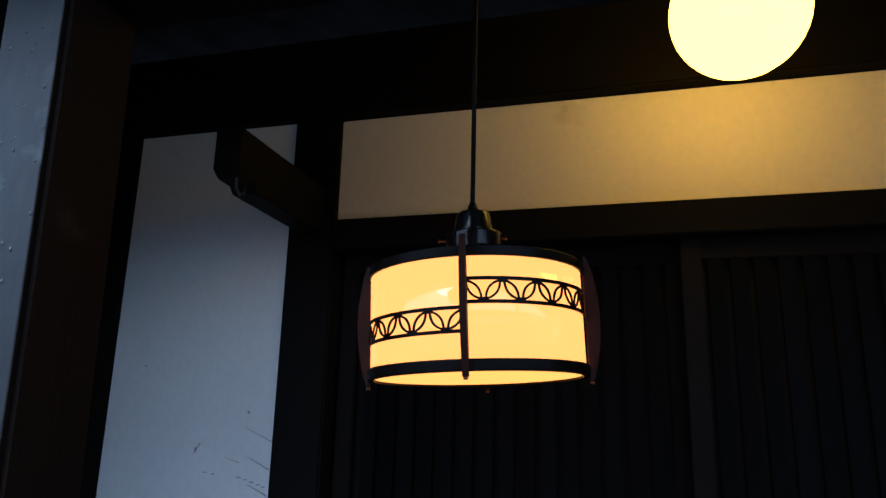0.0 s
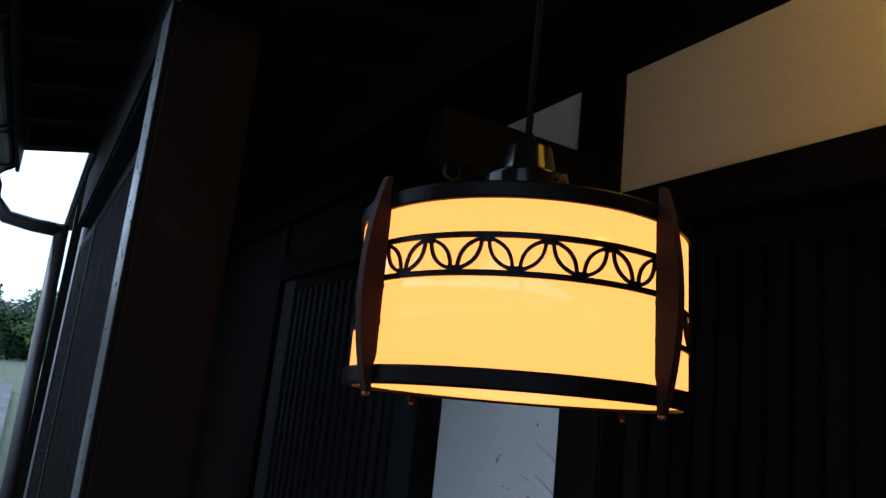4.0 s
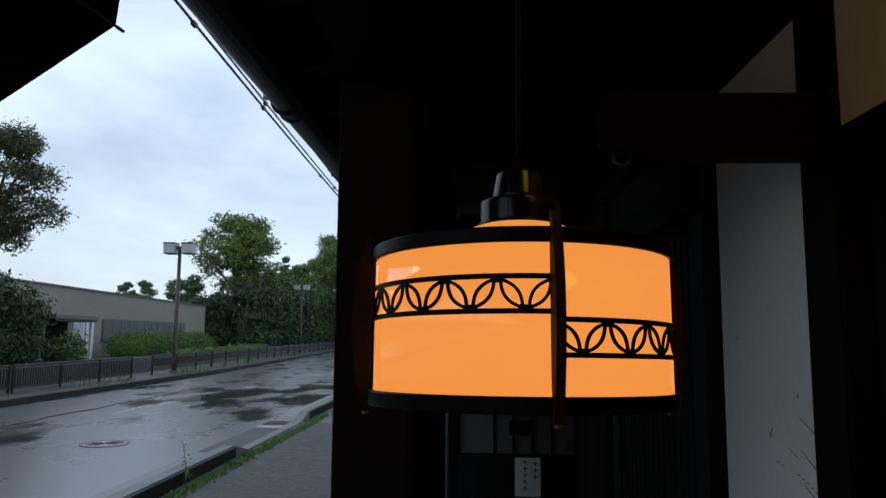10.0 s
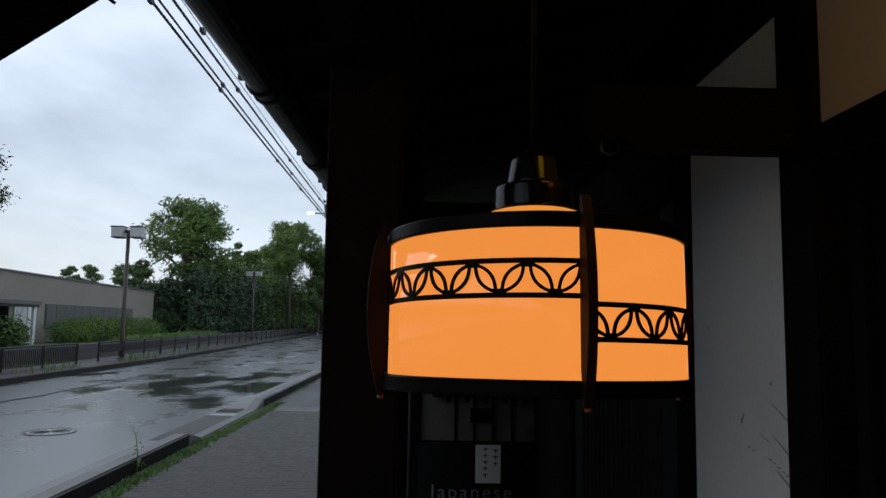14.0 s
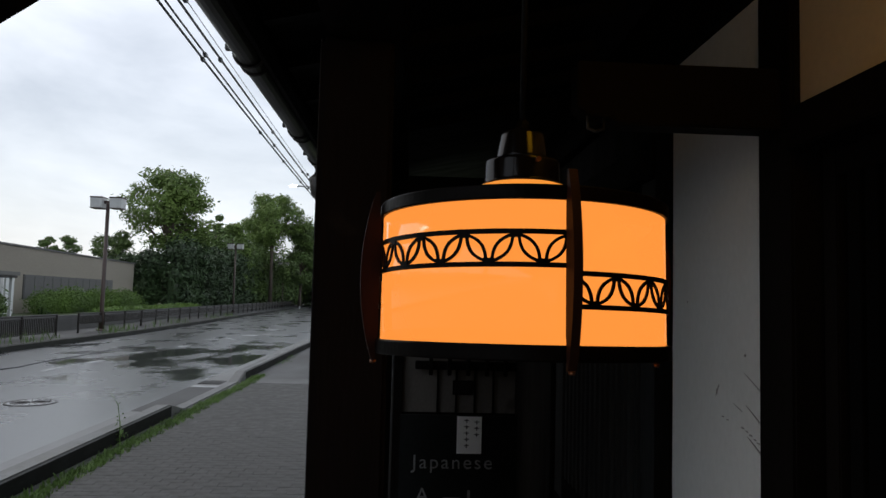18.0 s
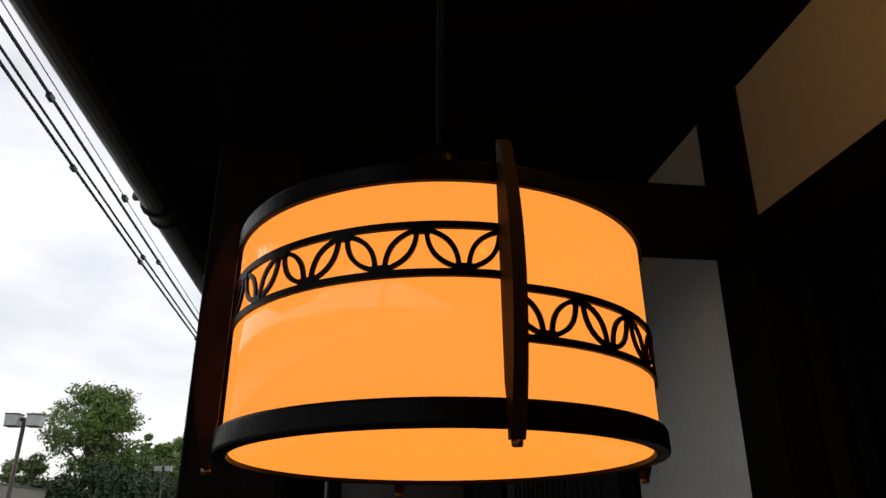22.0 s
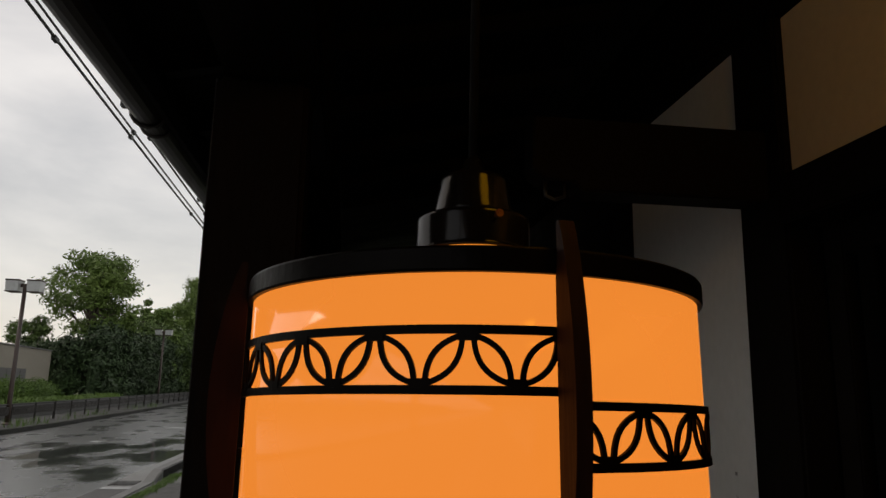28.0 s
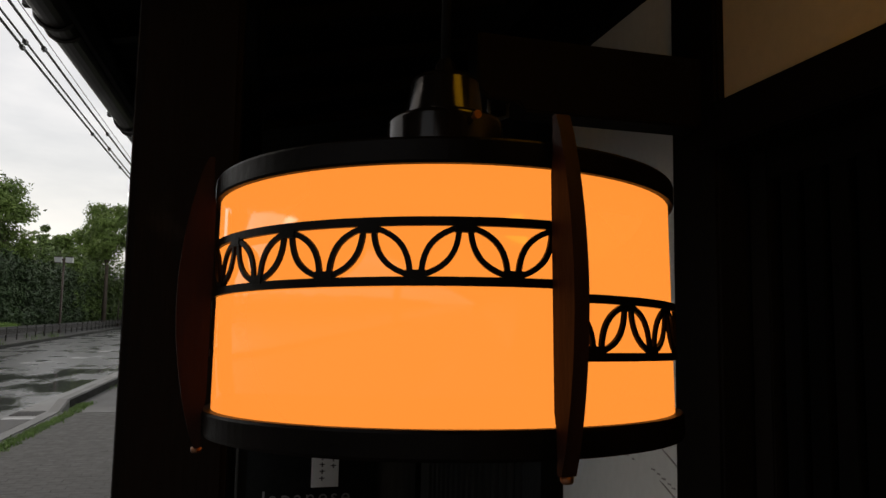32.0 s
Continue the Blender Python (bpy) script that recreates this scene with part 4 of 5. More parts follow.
# the drum hangs a little askew on its cord
TILT = radians(-2.5)
lamp.rotation_euler = (TILT, 0, 0)
hang = Matrix.Rotation(TILT, 3, "X")
pivot = Vector((LX, LY, 1.6377))
lamp.location = pivot + hang @ (Vector((0, 0, 1.54)) - Vector((LX, LY, 1.6455)))
knot = pivot + hang @ Vector((0, 0, 1.846 - 1.6455))
cord = thing("lamp_cord", (0, 0, 2.62), "black cord hanging from the eaves to the lamp", "cord")
part("strand", rod([knot, (knot.x * 0.5, knot.y, 2.3), (0, knot.y, 2.62)], 0.0042, 14), CLOTH, cord, "", True)
part("ceiling_rose", lathe([(0.0, 2.585), (0.03, 2.585), (0.035, 2.60), (0.035, 2.625), (0.0, 2.625)], 0, knot.y, 32), CAP_METAL, cord, "", True)

globe = thing("globe_lamp", (0.30, -0.4975, 2.188), "round white glass ceiling globe, glowing warm yellow", "lamp")
gp = [(0.1425 * math.sin(math.pi * k / 24), 2.330 - 0.1425 * math.cos(math.pi * k / 24)) for k in range(23)]
part("glass_globe", lathe(gp, 0.30, -0.4975, 64), GLOBE_GLOW, globe, "glowing glass ball", True)
part("holder", lathe([(0.0, 2.462), (0.06, 2.462), (0.065, 2.475), (0.065, 2.69), (0.0, 2.69)], 0.30, -0.4975, 40), CAP_METAL, globe, "", True)

# ---- opposite side of the road ----
def fence_run(y0, y1, barred):
    """A brown street fence: near the hall's entrance of full upright bars, farther on with a dark band of close bars over open feet."""
    x = lambda yy: far_edge(yy) - 1.18
    ob = thing("street_fence", (x(y0), y0, 0.09), "low brown metal street fence of upright bars" if barred else "low brown metal street fence with a dark barred band", "fence", "street fence runs")
    part("top_rail", rod([(x(y0), y0, 0.745), (x(y1), y1, 0.745)], 0.026, 8), FENCE_PAINT, ob)
    low = 0.20 if barred else 0.40
    part("lower_rail", rod([(x(y0), y0, low), (x(y1), y1, low)], 0.018, 6), FENCE_PAINT, ob)
    part("upper_rail", rod([(x(y0), y0, 0.665), (x(y1), y1, 0.665)], 0.014, 6), FENCE_PAINT, ob)
    n = max(1, round((y1 - y0) / 2.0))
    for k in range(n + 1):
        yy = y0 + (y1 - y0) * k / n
        part("post", rod([(x(yy), yy, 0.07), (x(yy), yy, 0.765)], 0.035, 8), FENCE_PAINT, ob)
    pitch = 0.10 if barred else 0.06
    bars = int((y1 - y0) / pitch)
    bm = bmesh.new()
    for k in range(1, bars):
        yy = y0 + (y1 - y0) * k / bars
        xx = x(yy)
        if barred:
            part("bar", box(xx - 0.010, xx + 0.010, yy - 0.016, yy + 0.016, low, 0.665), FENCE_PAINT, ob)
        else:
            box(xx - 0.008, xx + 0.008, yy - 0.020, yy + 0.020, low, 0.665, 0, bm)
    if barred:
        bm.free()
    else:
        part("bar_infill", bm, FENCE_PAINT, ob, kind="stuff")
    return ob


for y0, y1, barred in ((9.8, 16.0, True), (16.15, 22.2, True), (23.7, 29.7, False), (29.8, 35.8, False), (35.9, 45.7, False), (45.9, 58, False), (58.2, 72, False), (72.2, 90, False)):
    fence_run(y0, y1, barred)


def park_lamp(x, y, h=4.85):
    ob = thing("park_lamp", (x, y, 0.09), "brown street lamp with two square lantern heads", "street lamp", "park lamps")
    part("pole", rod([(x, y, 0.05), (x, y, 0.9), (x, y, h - 0.12)], [0.09, 0.075, 0.065], 14), POLE_PAINT, ob, "", True)
    part("base_flange", lathe([(0.0, 0.09), (0.16, 0.09), (0.16, 0.12), (0.10, 0.16), (0.0, 0.16)], x, y, 20), POLE_PAINT, ob)
    part("cross_arm", box(x - 0.16, x + 0.16, y - 0.05, y + 0.05, h - 0.22, h - 0.10, 0.01), POLE_PAINT, ob)
    for sx in (-1, 1):
        cx = x + sx * 0.35
        head = part("lantern", box(cx - 0.235, cx + 0.235, y - 0.235, y + 0.235, h - 0.02, h + 0.03, 0.008), POLE_PAINT, ob, "square lantern head")
        bm = prism([(cx - 0.20, h - 0.38), (cx + 0.20, h - 0.38), (cx + 0.225, h - 0.022), (cx - 0.225, h - 0.022)], "y", y - 0.22, y + 0.22, 0.006)
        part("frosted_panel", bm, LANTERN_GLASS, head, "frosted white panel")
        part("lower_frame", box(cx - 0.212, cx + 0.212, y - 0.235, y + 0.235, h - 0.41, h - 0.378, 0.004), POLE_PAINT, head)
    return ob


park_lamp(-11.38, 25.6, 4.98)
park_lamp(-13.35, 53.0, 5.28)
park_lamp(-14.5, 80.0, 5.15)
park_lamp(-15.7, 108.0, 5.3)

# long low hall
HX0, HX1, HY0, HY1 = -14.8, -17.45, 18.0, 44.2


def hall_x(y):
    return HX0 + (HX1 - HX0) * (y - HY0) / (HY1 - HY0)


def hall_strip(out0, out1, y0, y1, z0, z1):
    """A slab along the hall's street wall, standing out from it between out0 and out1."""
    return strip(lambda y: hall_x(y) + out0, lambda y: hall_x(y) + out1, [y0, y1], z0, z1)


hall = thing("low_hall", (-19, 34, 0.5), "long low beige hall with a flat roof", "building")
part("wall", hall_strip(-5.5, 0.0, HY0, HY1, 0.4, 3.22), HALL_WALL, hall, "plain beige rendered wall")
part("roof", hall_strip(-5.56, 0.05, HY0 - 0.06, HY1 + 0.06, 3.224, 3.30), HALL_BAND, hall, "thin grey roof edge")
part("tile_band", hall_strip(0.002, 0.05, 28.6, 40.0, 1.1, 2.12), HALL_BAND, hall, "grey tiled panel")
for k in range(12):
    y0 = 28.66 + k * 0.945
    part("tile_panel", hall_strip(0.052, 0.066, y0, y0 + 0.90, 1.15, 2.07), HALL_BAND, hall)
porch = part("entrance_canopy", hall_strip(0.004, 1.15, 22.3, 25.7, 2.02, 2.15), CONCRETE, hall, "dark flat entrance canopy")
# Dark slab standing for the shade under the canopy.
part("canopy_shade_slab", hall_strip(0.02, 1.10, 22.4, 25.6, 1.93, 2.016), FENCE_PAINT, porch)
part("canopy_post", hall_strip(0.95, 1.05, 25.3, 25.42, 0.5, 1.93), WHITE_PAINT, hall)
# Flat slab on the wall, dark for the opening's shade.
part("opening", hall_strip(0.004, 0.03, 23.9, 25.5, 0.55, 1.98), ROOM_DARK, hall, "dark slab standing for the shade in the entrance")
door = part("entrance_door", hall_strip(0.005, 0.06, 25.9, 26.85, 0.55, 2.02), WHITE_PAINT, hall, "white entrance door")
part("door_pane", hall_strip(0.062, 0.07, 26.0, 26.75, 1.25, 1.95), LANTERN_GLASS, door)
part("door_rail", hall_strip(0.062, 0.075, 25.95, 26.80, 1.12, 1.20), STEEL, door)
screen_wall = part("side_screen", hall_strip(0.005, 0.07, 27.0, 27.7, 0.55, 2.02), WHITE_PAINT, hall, "white panel beside the door")
part("panel_strut", hall_strip(0.072, 0.09, 27.3, 27.36, 0.55, 2.02), STEEL, screen_wall)

# ---- plants ----
def leaf_cloud(blobs, count, size, seed, flat=0.75):
    """Many small bent leaf sprays scattered in the shells of a set of blobs: (x, y, z, rx, ry, rz)."""
    rnd = np.random.RandomState(seed)
    vol = np.array([b[3] * b[4] * b[5] for b in blobs]) ** 0.8
    pick = rnd.choice(len(blobs), count, p=vol / vol.sum())
    B = np.array(blobs)[pick]
    d = rnd.normal(size=(count, 3))
    d /= np.linalg.norm(d, axis=1)[:, None]
    r = rnd.uniform(0.35, 1.0, count) ** 0.5 * (1 + 0.20 * rnd.normal(size=count))
    c = B[:, :3] + d * r[:, None] * B[:, 3:]
    n = d * 0.6 + rnd.normal(size=(count, 3)) * 0.6 + np.array([0, 0, 0.35])
    n /= np.linalg.norm(n, axis=1)[:, None]
    u = np.cross(n, rnd.normal(size=(count, 3)))
    u /= np.linalg.norm(u, axis=1)[:, None] + 1e-9
    w = np.cross(n, u)
    s = size * rnd.uniform(0.55, 1.3, count)[:, None]
    tip = c + u * s
    back = c - u * s * 0.8
    lft = c + w * s * flat * 0.5 - n * s * 0.18
    rgt = c - w * s * flat * 0.5 - n * s * 0.18
    verts = np.stack([back, lft, tip, rgt], axis=1).reshape(-1, 3)
    idx = np.arange(count)[:, None] * 4
    faces = np.concatenate([idx + [0, 1, 2], idx + [0, 2, 3]], axis=0)
    me = bpy.data.meshes.new("leaves")
    me.from_pydata(verts.tolist(), [], faces.tolist())
    return me


def mesh_part(name, me, mat, parent, label="", kind=""):
    me.transform(Matrix.Translation(-BASE[parent.name]))
    me.materials.append(mat)
    ob = new(name, me)
    ob.parent = parent
    BASE[ob.name] = BASE[parent.name]
    return tagged(ob, label, kind=kind)


def tree(x, y, z0, h, w, low, mat, label, seed, leaves=5200, size=0.26, clumps=26, lean=0.0):
    """A tree with a forked tapering trunk and a crown of leafy clumps; low is the height where the crown starts."""
    rnd = random.Random(seed)
    ob = thing("tree", (x, y, z0), label, "tree")
    top = z0 + h
    trunk = rod([(x, y, z0 - 0.2), (x + lean * 0.3, y, z0 + low * 0.6), (x + lean * 0.6, y, z0 + (h + low) * 0.45), (x + lean, y, top - 0.18 * h)], [0.035 * h * 0.55, 0.03 * h * 0.5, 0.012 * h, 0.004 * h], 10)
    part("trunk", trunk, BARK, ob, "", True)
    blobs = []
    mid = (top + z0 + low) / 2
    half = (top - z0 - low) / 2
    for k in range(clumps):
        u = rnd.uniform(-1, 1)
        prof = math.sqrt(max(0.02, 1 - (u * 0.92) ** 2)) * (0.9 if u > 0 else 1.0)
        a = rnd.uniform(0, 2 * math.pi)
        rr = w / 2 * prof * rnd.uniform(0.25, 0.92)
        s = w * rnd.uniform(0.10, 0.19) * (26 / clumps) ** 0.30
        bx, by, bz = x + lean * (u + 1) / 2 + rr * math.cos(a), y + rr * math.sin(a), mid + u * half * 0.86
        blobs.append((bx, by, bz, s, s, s * rnd.uniform(0.55, 0.85)))
        if k % 3 == 0:
            s0 = (x + lean * 0.5, y, min(bz - 0.1 * h, z0 + low + 0.35 * (h - low) * rnd.random()))
            limb = rod([s0, ((s0[0] + bx) / 2, (s0[1] + by) / 2, (s0[2] + bz) / 2 + 0.03 * h), (bx, by, bz)], [0.011 * h, 0.006 * h, 0.002 * h], 6)
            part("limb", limb, BARK, ob)
    mesh_part("crown", leaf_cloud(blobs, leaves, size, seed), mat, ob, "leafy crown with gaps")
    return ob


tree(-17.5, 50.0, 0.5, 9.9, 7.6, 3.9, LEAF_LIGHT, "broad green tree with a domed airy crown behind the hall", 3, 12500, 0.165, 64)
tree(-20.9, 49.5, 0.5, 5.3, 4.0, 0.2, LEAF, "green tree behind the end of the hall", 71, 11000, 0.13, 34)
tree(-14.9, 75.0, 0.5, 11.6, 7.6, 6.3, LEAF_LIGHT, "tall green tree with a flat-topped airy crown", 5, 11000, 0.19, 52)
tree(-12.2, 78.0, 0.5, 9.0, 6.0, 2.0, LEAF, "green tree under the taller crown", 6, 9000, 0.20, 40)
tree(-16.7, 60.0, 0.5, 8.0, 2.0, 0.8, LEAF, "slim dark conical tree in the wood", 7, 9000, 0.15, 40)
tree(-17.0, 67.0, 0.5, 8.0, 4.2, 0.6, LEAF_LIGHT, "bright yellow-green tree between taller crowns", 8, 9000, 0.18, 40)
tree(-19.3, 82.0, 0.5, 10.0, 8.0, 1.5, LEAF_LIGHT, "yellow-green tree in the wood", 9, 14000, 0.21, 44)
tree(-11.9, 92.0, 0.5, 10.0, 8.5, 1.0, LEAF, "green tree at the bend of the road", 11, 14000, 0.22, 40)
tree(-9.6, 104.0, 0.5, 9.2, 8.0, 0.6, LEAF_DARK, "dark green tree at the far end of the road", 12, 5200, 0.36, 28)
tree(-5.5, 118.0, 0.2, 10.0, 9.0, 0.6, LEAF_DARK, "dark tree closing the road's end", 13, 5000, 0.38, 28)
tree(-13.6, 120.0, 0.2, 9.5, 9.0, 0.6, LEAF_DARK, "dark tree in the distance", 14, 4600, 0.38, 26)
tree(-9.0, 128.0, 0.2, 9.0, 12.0, 0.0, LEAF_DARK, "broad dark tree closing the view", 61, 6000, 0.42, 34)
tree(-17.5, 132.0, 0.2, 9.5, 12.0, 0.0, LEAF_DARK, "broad dark tree in the distance", 62, 6000, 0.42, 34)
tree(-1.0, 130.0, 0.2, 9.0, 12.0, 0.0, LEAF_DARK, "broad dark tree beyond the road", 63, 6000, 0.42, 34)
tree(2.5, 112.0, 0.2, 10.0, 9.0, 0.6, LEAF, "green tree beyond the houses", 16, 4600, 0.38, 26)
tree(-26.6, 36.0, 0.5, 12.6, 7.4, 5.6, LEAF_RUST, "tall tree with loose olive foliage behind the hall", 21, 22000, 0.13, 50, 0.4)
tree(-38.7, 80.0, 0.2, 7.2, 3.2, 3.4, LEAF, "small dark tree far behind the hall", 23, 5000, 0.16, 26)
tree(-41.9, 82.0, 0.2, 7.6, 2.2, 4.2, LEAF, "small slim tree far off", 24, 2600, 0.17, 26)


def hedge(name, line, h, depth, mat, label, category, seed, count, size, z0=0.5):
    """A hedge as a core with a thick coat of leaf sprays."""
    blobs = []
    rnd = random.Random(seed)
    core = bmesh.new()
    for (xa, ya), (xb, yb) in zip(line, line[1:]):
        n = max(2, int(math.hypot(xb - xa, yb - ya) / (depth * 0.55)))
        for k in range(n):
            u = (k + 0.5) / n
            x, y = xa + (xb - xa) * u, ya + (yb - ya) * u
            hh = h * rnd.uniform(0.86, 1.08)
            for lev in range(max(1, round(h / (depth * 0.8)))):
                levels = max(1, round(h / (depth * 0.8)))
                zz = z0 + hh * (lev + 0.55) / levels
                blobs.append((x + rnd.uniform(-0.12, 0.12) * depth, y + rnd.uniform(-0.2, 0.2) * depth, zz, depth * 0.55, depth * 0.55, hh / levels * 0.62))
            box(x - depth * 0.10, x + depth * 0.10, y - depth * 0.30, y + depth * 0.30, z0 - 0.1, z0 + hh * 0.55, 0.08 * depth, core)
    ob = thing(name, (*line[0], z0), label, category)
    # Filler boxes in a dark leaf tone for the shade between the leaves.
    part("core", core, LEAF_DARK, ob, "solid filler, dark for the shade inside the hedge")
    mesh_part("foliage", leaf_cloud(blobs, count, size, seed), mat, ob, kind="stuff")
    return ob


hedge("far_wood", [(-40.0, 140.0), (-12.0, 140.0), (12.0, 136.0)], 6.5, 5.0, LEAF_DARK, "dense dark wood at the end of the road", "trees", 64, 9000, 0.5, 0.0)
hedge("hedge", [(-14.6, 27.6), (-15.6, 39.5)], 0.92, 1.0, HEDGE_LEAF, "clipped light green hedge before the hall", "hedge", 31, 24000, 0.06)
hedge("wood_edge", [(-18.6, 54.0), (-18.0, 66.0), (-16.0, 84.0), (-13.5, 104.0)], 6.0, 3.2, LEAF, "dense green wood behind the hedge", "trees", 73, 26000, 0.24)
hedge("far_thicket", [(-13.0, 94.0), (-9.0, 110.0), (2.0, 118.0)], 7.0, 4.0, LEAF_DARK, "dense dark thicket at the bend of the road", "trees", 74, 16000, 0.4, 0.2)
hedge("ivy_hedge", [(-15.6, 45.6), (-16.0, 60.0), (-17.6, 78.0), (-18.8, 100.0)], 4.4, 2.0, LEAF_DARK, "tall dark ivy-clad hedge along the footway", "hedge", 33, 60000, 0.19)
hedge("shrub", [(-20.4, 46.6), (-16.6, 46.0)], 3.4, 1.8, LEAF_DARK, "tall dark shrub at the end of the hall", "shrub", 72, 20000, 0.15)
hedge("shrub", [(-14.0, 17.2), (-14.6, 22.0)], 2.45, 1.5, LEAF_DARK, "dense dark shrub beside the hall", "shrub", 35, 14000, 0.10)
hedge("shrub", [(-14.0, 22.3), (-14.3, 24.0)], 0.85, 0.9, LEAF, "round green shrub by the entrance", "shrub", 36, 1600, 0.1)
hedge("shrub", [(-13.4, 10.0), (-13.6, 16.5)], 1.3, 1.2, LEAF_DARK, "dark shrubs behind the low wall", "shrub", 37, 11000, 0.10)
# Unseen belt, added to cut the sky light that reaches the porch.
hedge("sky_block_belt", [(-17.5, -45.0), (-17.0, -10.0), (-17.5, 18.0)], 3.2, 2.4, LEAF_DARK, "unseen belt of dark shrubs added to block low sky light", "trees", 51, 9000, 0.4)
hedge("grass_bank", [(-13.4, 30.0), (-14.2, 46.0)], 0.30, 0.9, HEDGE_LEAF, "light green grass on the terrace edge", "grass", 39, 9000, 0.07)


def blades(spots, seed, h, label, name="grass_tuft", mat=None, spread=0.08):
    rnd = np.random.RandomState(seed)
    verts, faces = [], []
    for x, y, z, n in spots:
        for _ in range(n):
            a, b = rnd.normal(0, spread), rnd.normal(0, spread * 2.2)
            hh = h * rnd.uniform(0.5, 1.25)
            dx, dy = rnd.normal(0, hh * 0.35), rnd.normal(0, hh * 0.35)
            w = 0.006 + 0.004 * rnd.rand()
            t = rnd.uniform(0, math.pi)
            ux, uy = math.cos(t) * w, math.sin(t) * w
            k = len(verts)
            verts += [(x + a - ux, y + b - uy, z), (x + a + ux, y + b + uy, z), (x + a + dx * 0.5 + ux * 0.7, y + b + dy * 0.5 + uy * 0.7, z + hh * 0.7), (x + a + dx * 0.5 - ux * 0.7, y + b + dy * 0.5 - uy * 0.7, z + hh * 0.7), (x + a + dx, y + b + dy, z + hh)]
            faces += [(k, k + 1, k + 2, k + 3), (k + 3, k + 2, k + 4)]
    me = bpy.data.meshes.new(name)
    me.from_pydata(verts, [], faces)
    me.materials.append(mat or GRASS)
    return tagged(new(name, me), label, "grass", kind="stuff")


rg = random.Random(4)
blades([(-2.99 + rg.uniform(-0.05, 0.06), 4.0 + k * 0.05, -0.01, 30) for k in range(185)], 41, 0.044, "bright green grass in the joint beside the kerb", spread=0.04)
blades([(-3.10, 15.5 + k * 0.3, -0.01, 12) for k in range(8)], 42, 0.06, "sparse grass beside the kerb")
blades([(far_edge(y) - 0.42, y, 0.08, 26) for y in [9.5, 13, 13.4, 18.6, 19.2, 20.4, 24.0, 24.6, 25.2, 25.8, 26.3, 29.5, 33.0, 33.4, 40, 44, 45]], 43, 0.30, "weeds along the opposite kerb", spread=0.22)
weed = thing("tall_weed", (-3.135, 6.75, 0.0), "tall thin weed growing at the kerb", "weed")
part("stem", rod([(-3.12, 6.75, -0.01), (-3.13, 6.75, 0.22), (-3.17, 6.77, 0.40), (-3.27, 6.80, 0.53)], [0.006, 0.005, 0.004, 0.002], 6), GRASS, weed)
mesh_part("leaves", leaf_cloud([(-3.13, 6.76, 0.22, 0.05, 0.05, 0.2), (-3.12, 6.75, 0.08, 0.08, 0.08, 0.08)], 60, 0.024, 44), GRASS, weed)

# ---- utility pole, cables, signs ----
upole = thing("utility_pole", (-3.25, 27.7, 0.0), "brown utility pole with a yellow warning band", "utility pole")
part("shaft", rod([(-3.25, 27.7, -0.1), (-3.25, 27.7, 9.5)], [0.16, 0.11], 18), UTIL_POLE, upole, "", True)
part("warning_band", lathe([(0.163, 1.0), (0.166, 1.0), (0.163, 1.9), (0.158, 1.9)], -3.25, 27.7, 24), YELLOW, upole, "yellow warning band", True)
part("switch_box", box(-3.47, -3.05, 27.3, 27.62, 3.6, 4.3, 0.03), WHITE_PAINT, upole, "pale grey switch box")
for z in (4.60, 5.5, 7.2):
    part("cross_arm", box(-3.95, -2.55, 27.62, 27.70, z - 0.04, z + 0.04), STEEL, upole)
arm = part("lamp_arm", rod([(-3.25, 27.7, 5.90), (-4.0, 27.7, 5.96), (-4.85, 27.7, 5.99)], 0.03, 8), STEEL, upole)
part("lamp_head", box(-5.10, -4.80, 27.62, 27.78, 5.95, 6.03, 0.03), LED_ON, arm, "lit white street light head")


def cable(name, a, b, sag, r, label, clips=0):
    pts = []
    for k in range(25):
        u = k / 24
        p = Vector(a).lerp(Vector(b), u)
        p.z -= sag * 4 * u * (1 - u)
        pts.append(p)
    ob = thing(name, a, label, "cable")
    part("strand", rod(pts, r, 6), CABLE, ob)
    for k in range(clips):
        p = pts[2 + (k * 20) // max(1, clips)]
        part("clamp", box(p.x - 0.022, p.x + 0.022, p.y - 0.05, p.y + 0.05, p.z - 0.035, p.z + 0.015), CABLE, ob)
    return ob


Y0 = -4.0
cable("overhead_cable", (-3.20, Y0, 5.62), (-3.20, 27.6, 4.60), 0.26, 0.017, "thick black telephone cable along the street", 9)
cable("overhead_cable", (-3.17, Y0, 5.70), (-3.17, 27.6, 4.66), 0.26, 0.014, "black cable slung close beside the thick one", 5)
cable("overhead_cable", (-2.95, Y0, 5.55), (-2.95, 27.6, 4.62), 0.22, 0.017, "black cable strung above the footway", 7)
cable("overhead_cable", (-2.62, Y0, 5.20), (-2.62, 27.6, 4.30), 0.20, 0.005, "thin wire above the footway", 3)
cable("overhead_cable", (-2.55, Y0, 7.6), (-2.55, 27.6, 7.25), 0.35, 0.009, "power wire high over the footway")
cable("overhead_cable", (-3.55, Y0, 7.6), (-3.55, 27.6, 7.25), 0.35, 0.009, "power wire high over the road edge")
cable("overhead_cable", (-3.05, 27.8, 4.6), (-5.0, 62.0, 5.0), 0.5, 0.018, "cable running on down the street")
cable("overhead_cable", (-3.05, 27.8, 6.1), (-5.0, 62.0, 6.1), 0.5, 0.012, "thin cable running on down the street")
near_pole = thing("utility_pole", (-3.0, -4.2, 0.0), "utility pole beside the footway", "utility pole")
part("shaft", rod([(-3.0, -4.2, -0.1), (-3.0, -4.2, 9.5)], [0.16, 0.11], 18), UTIL_POLE, near_pole, "", True)
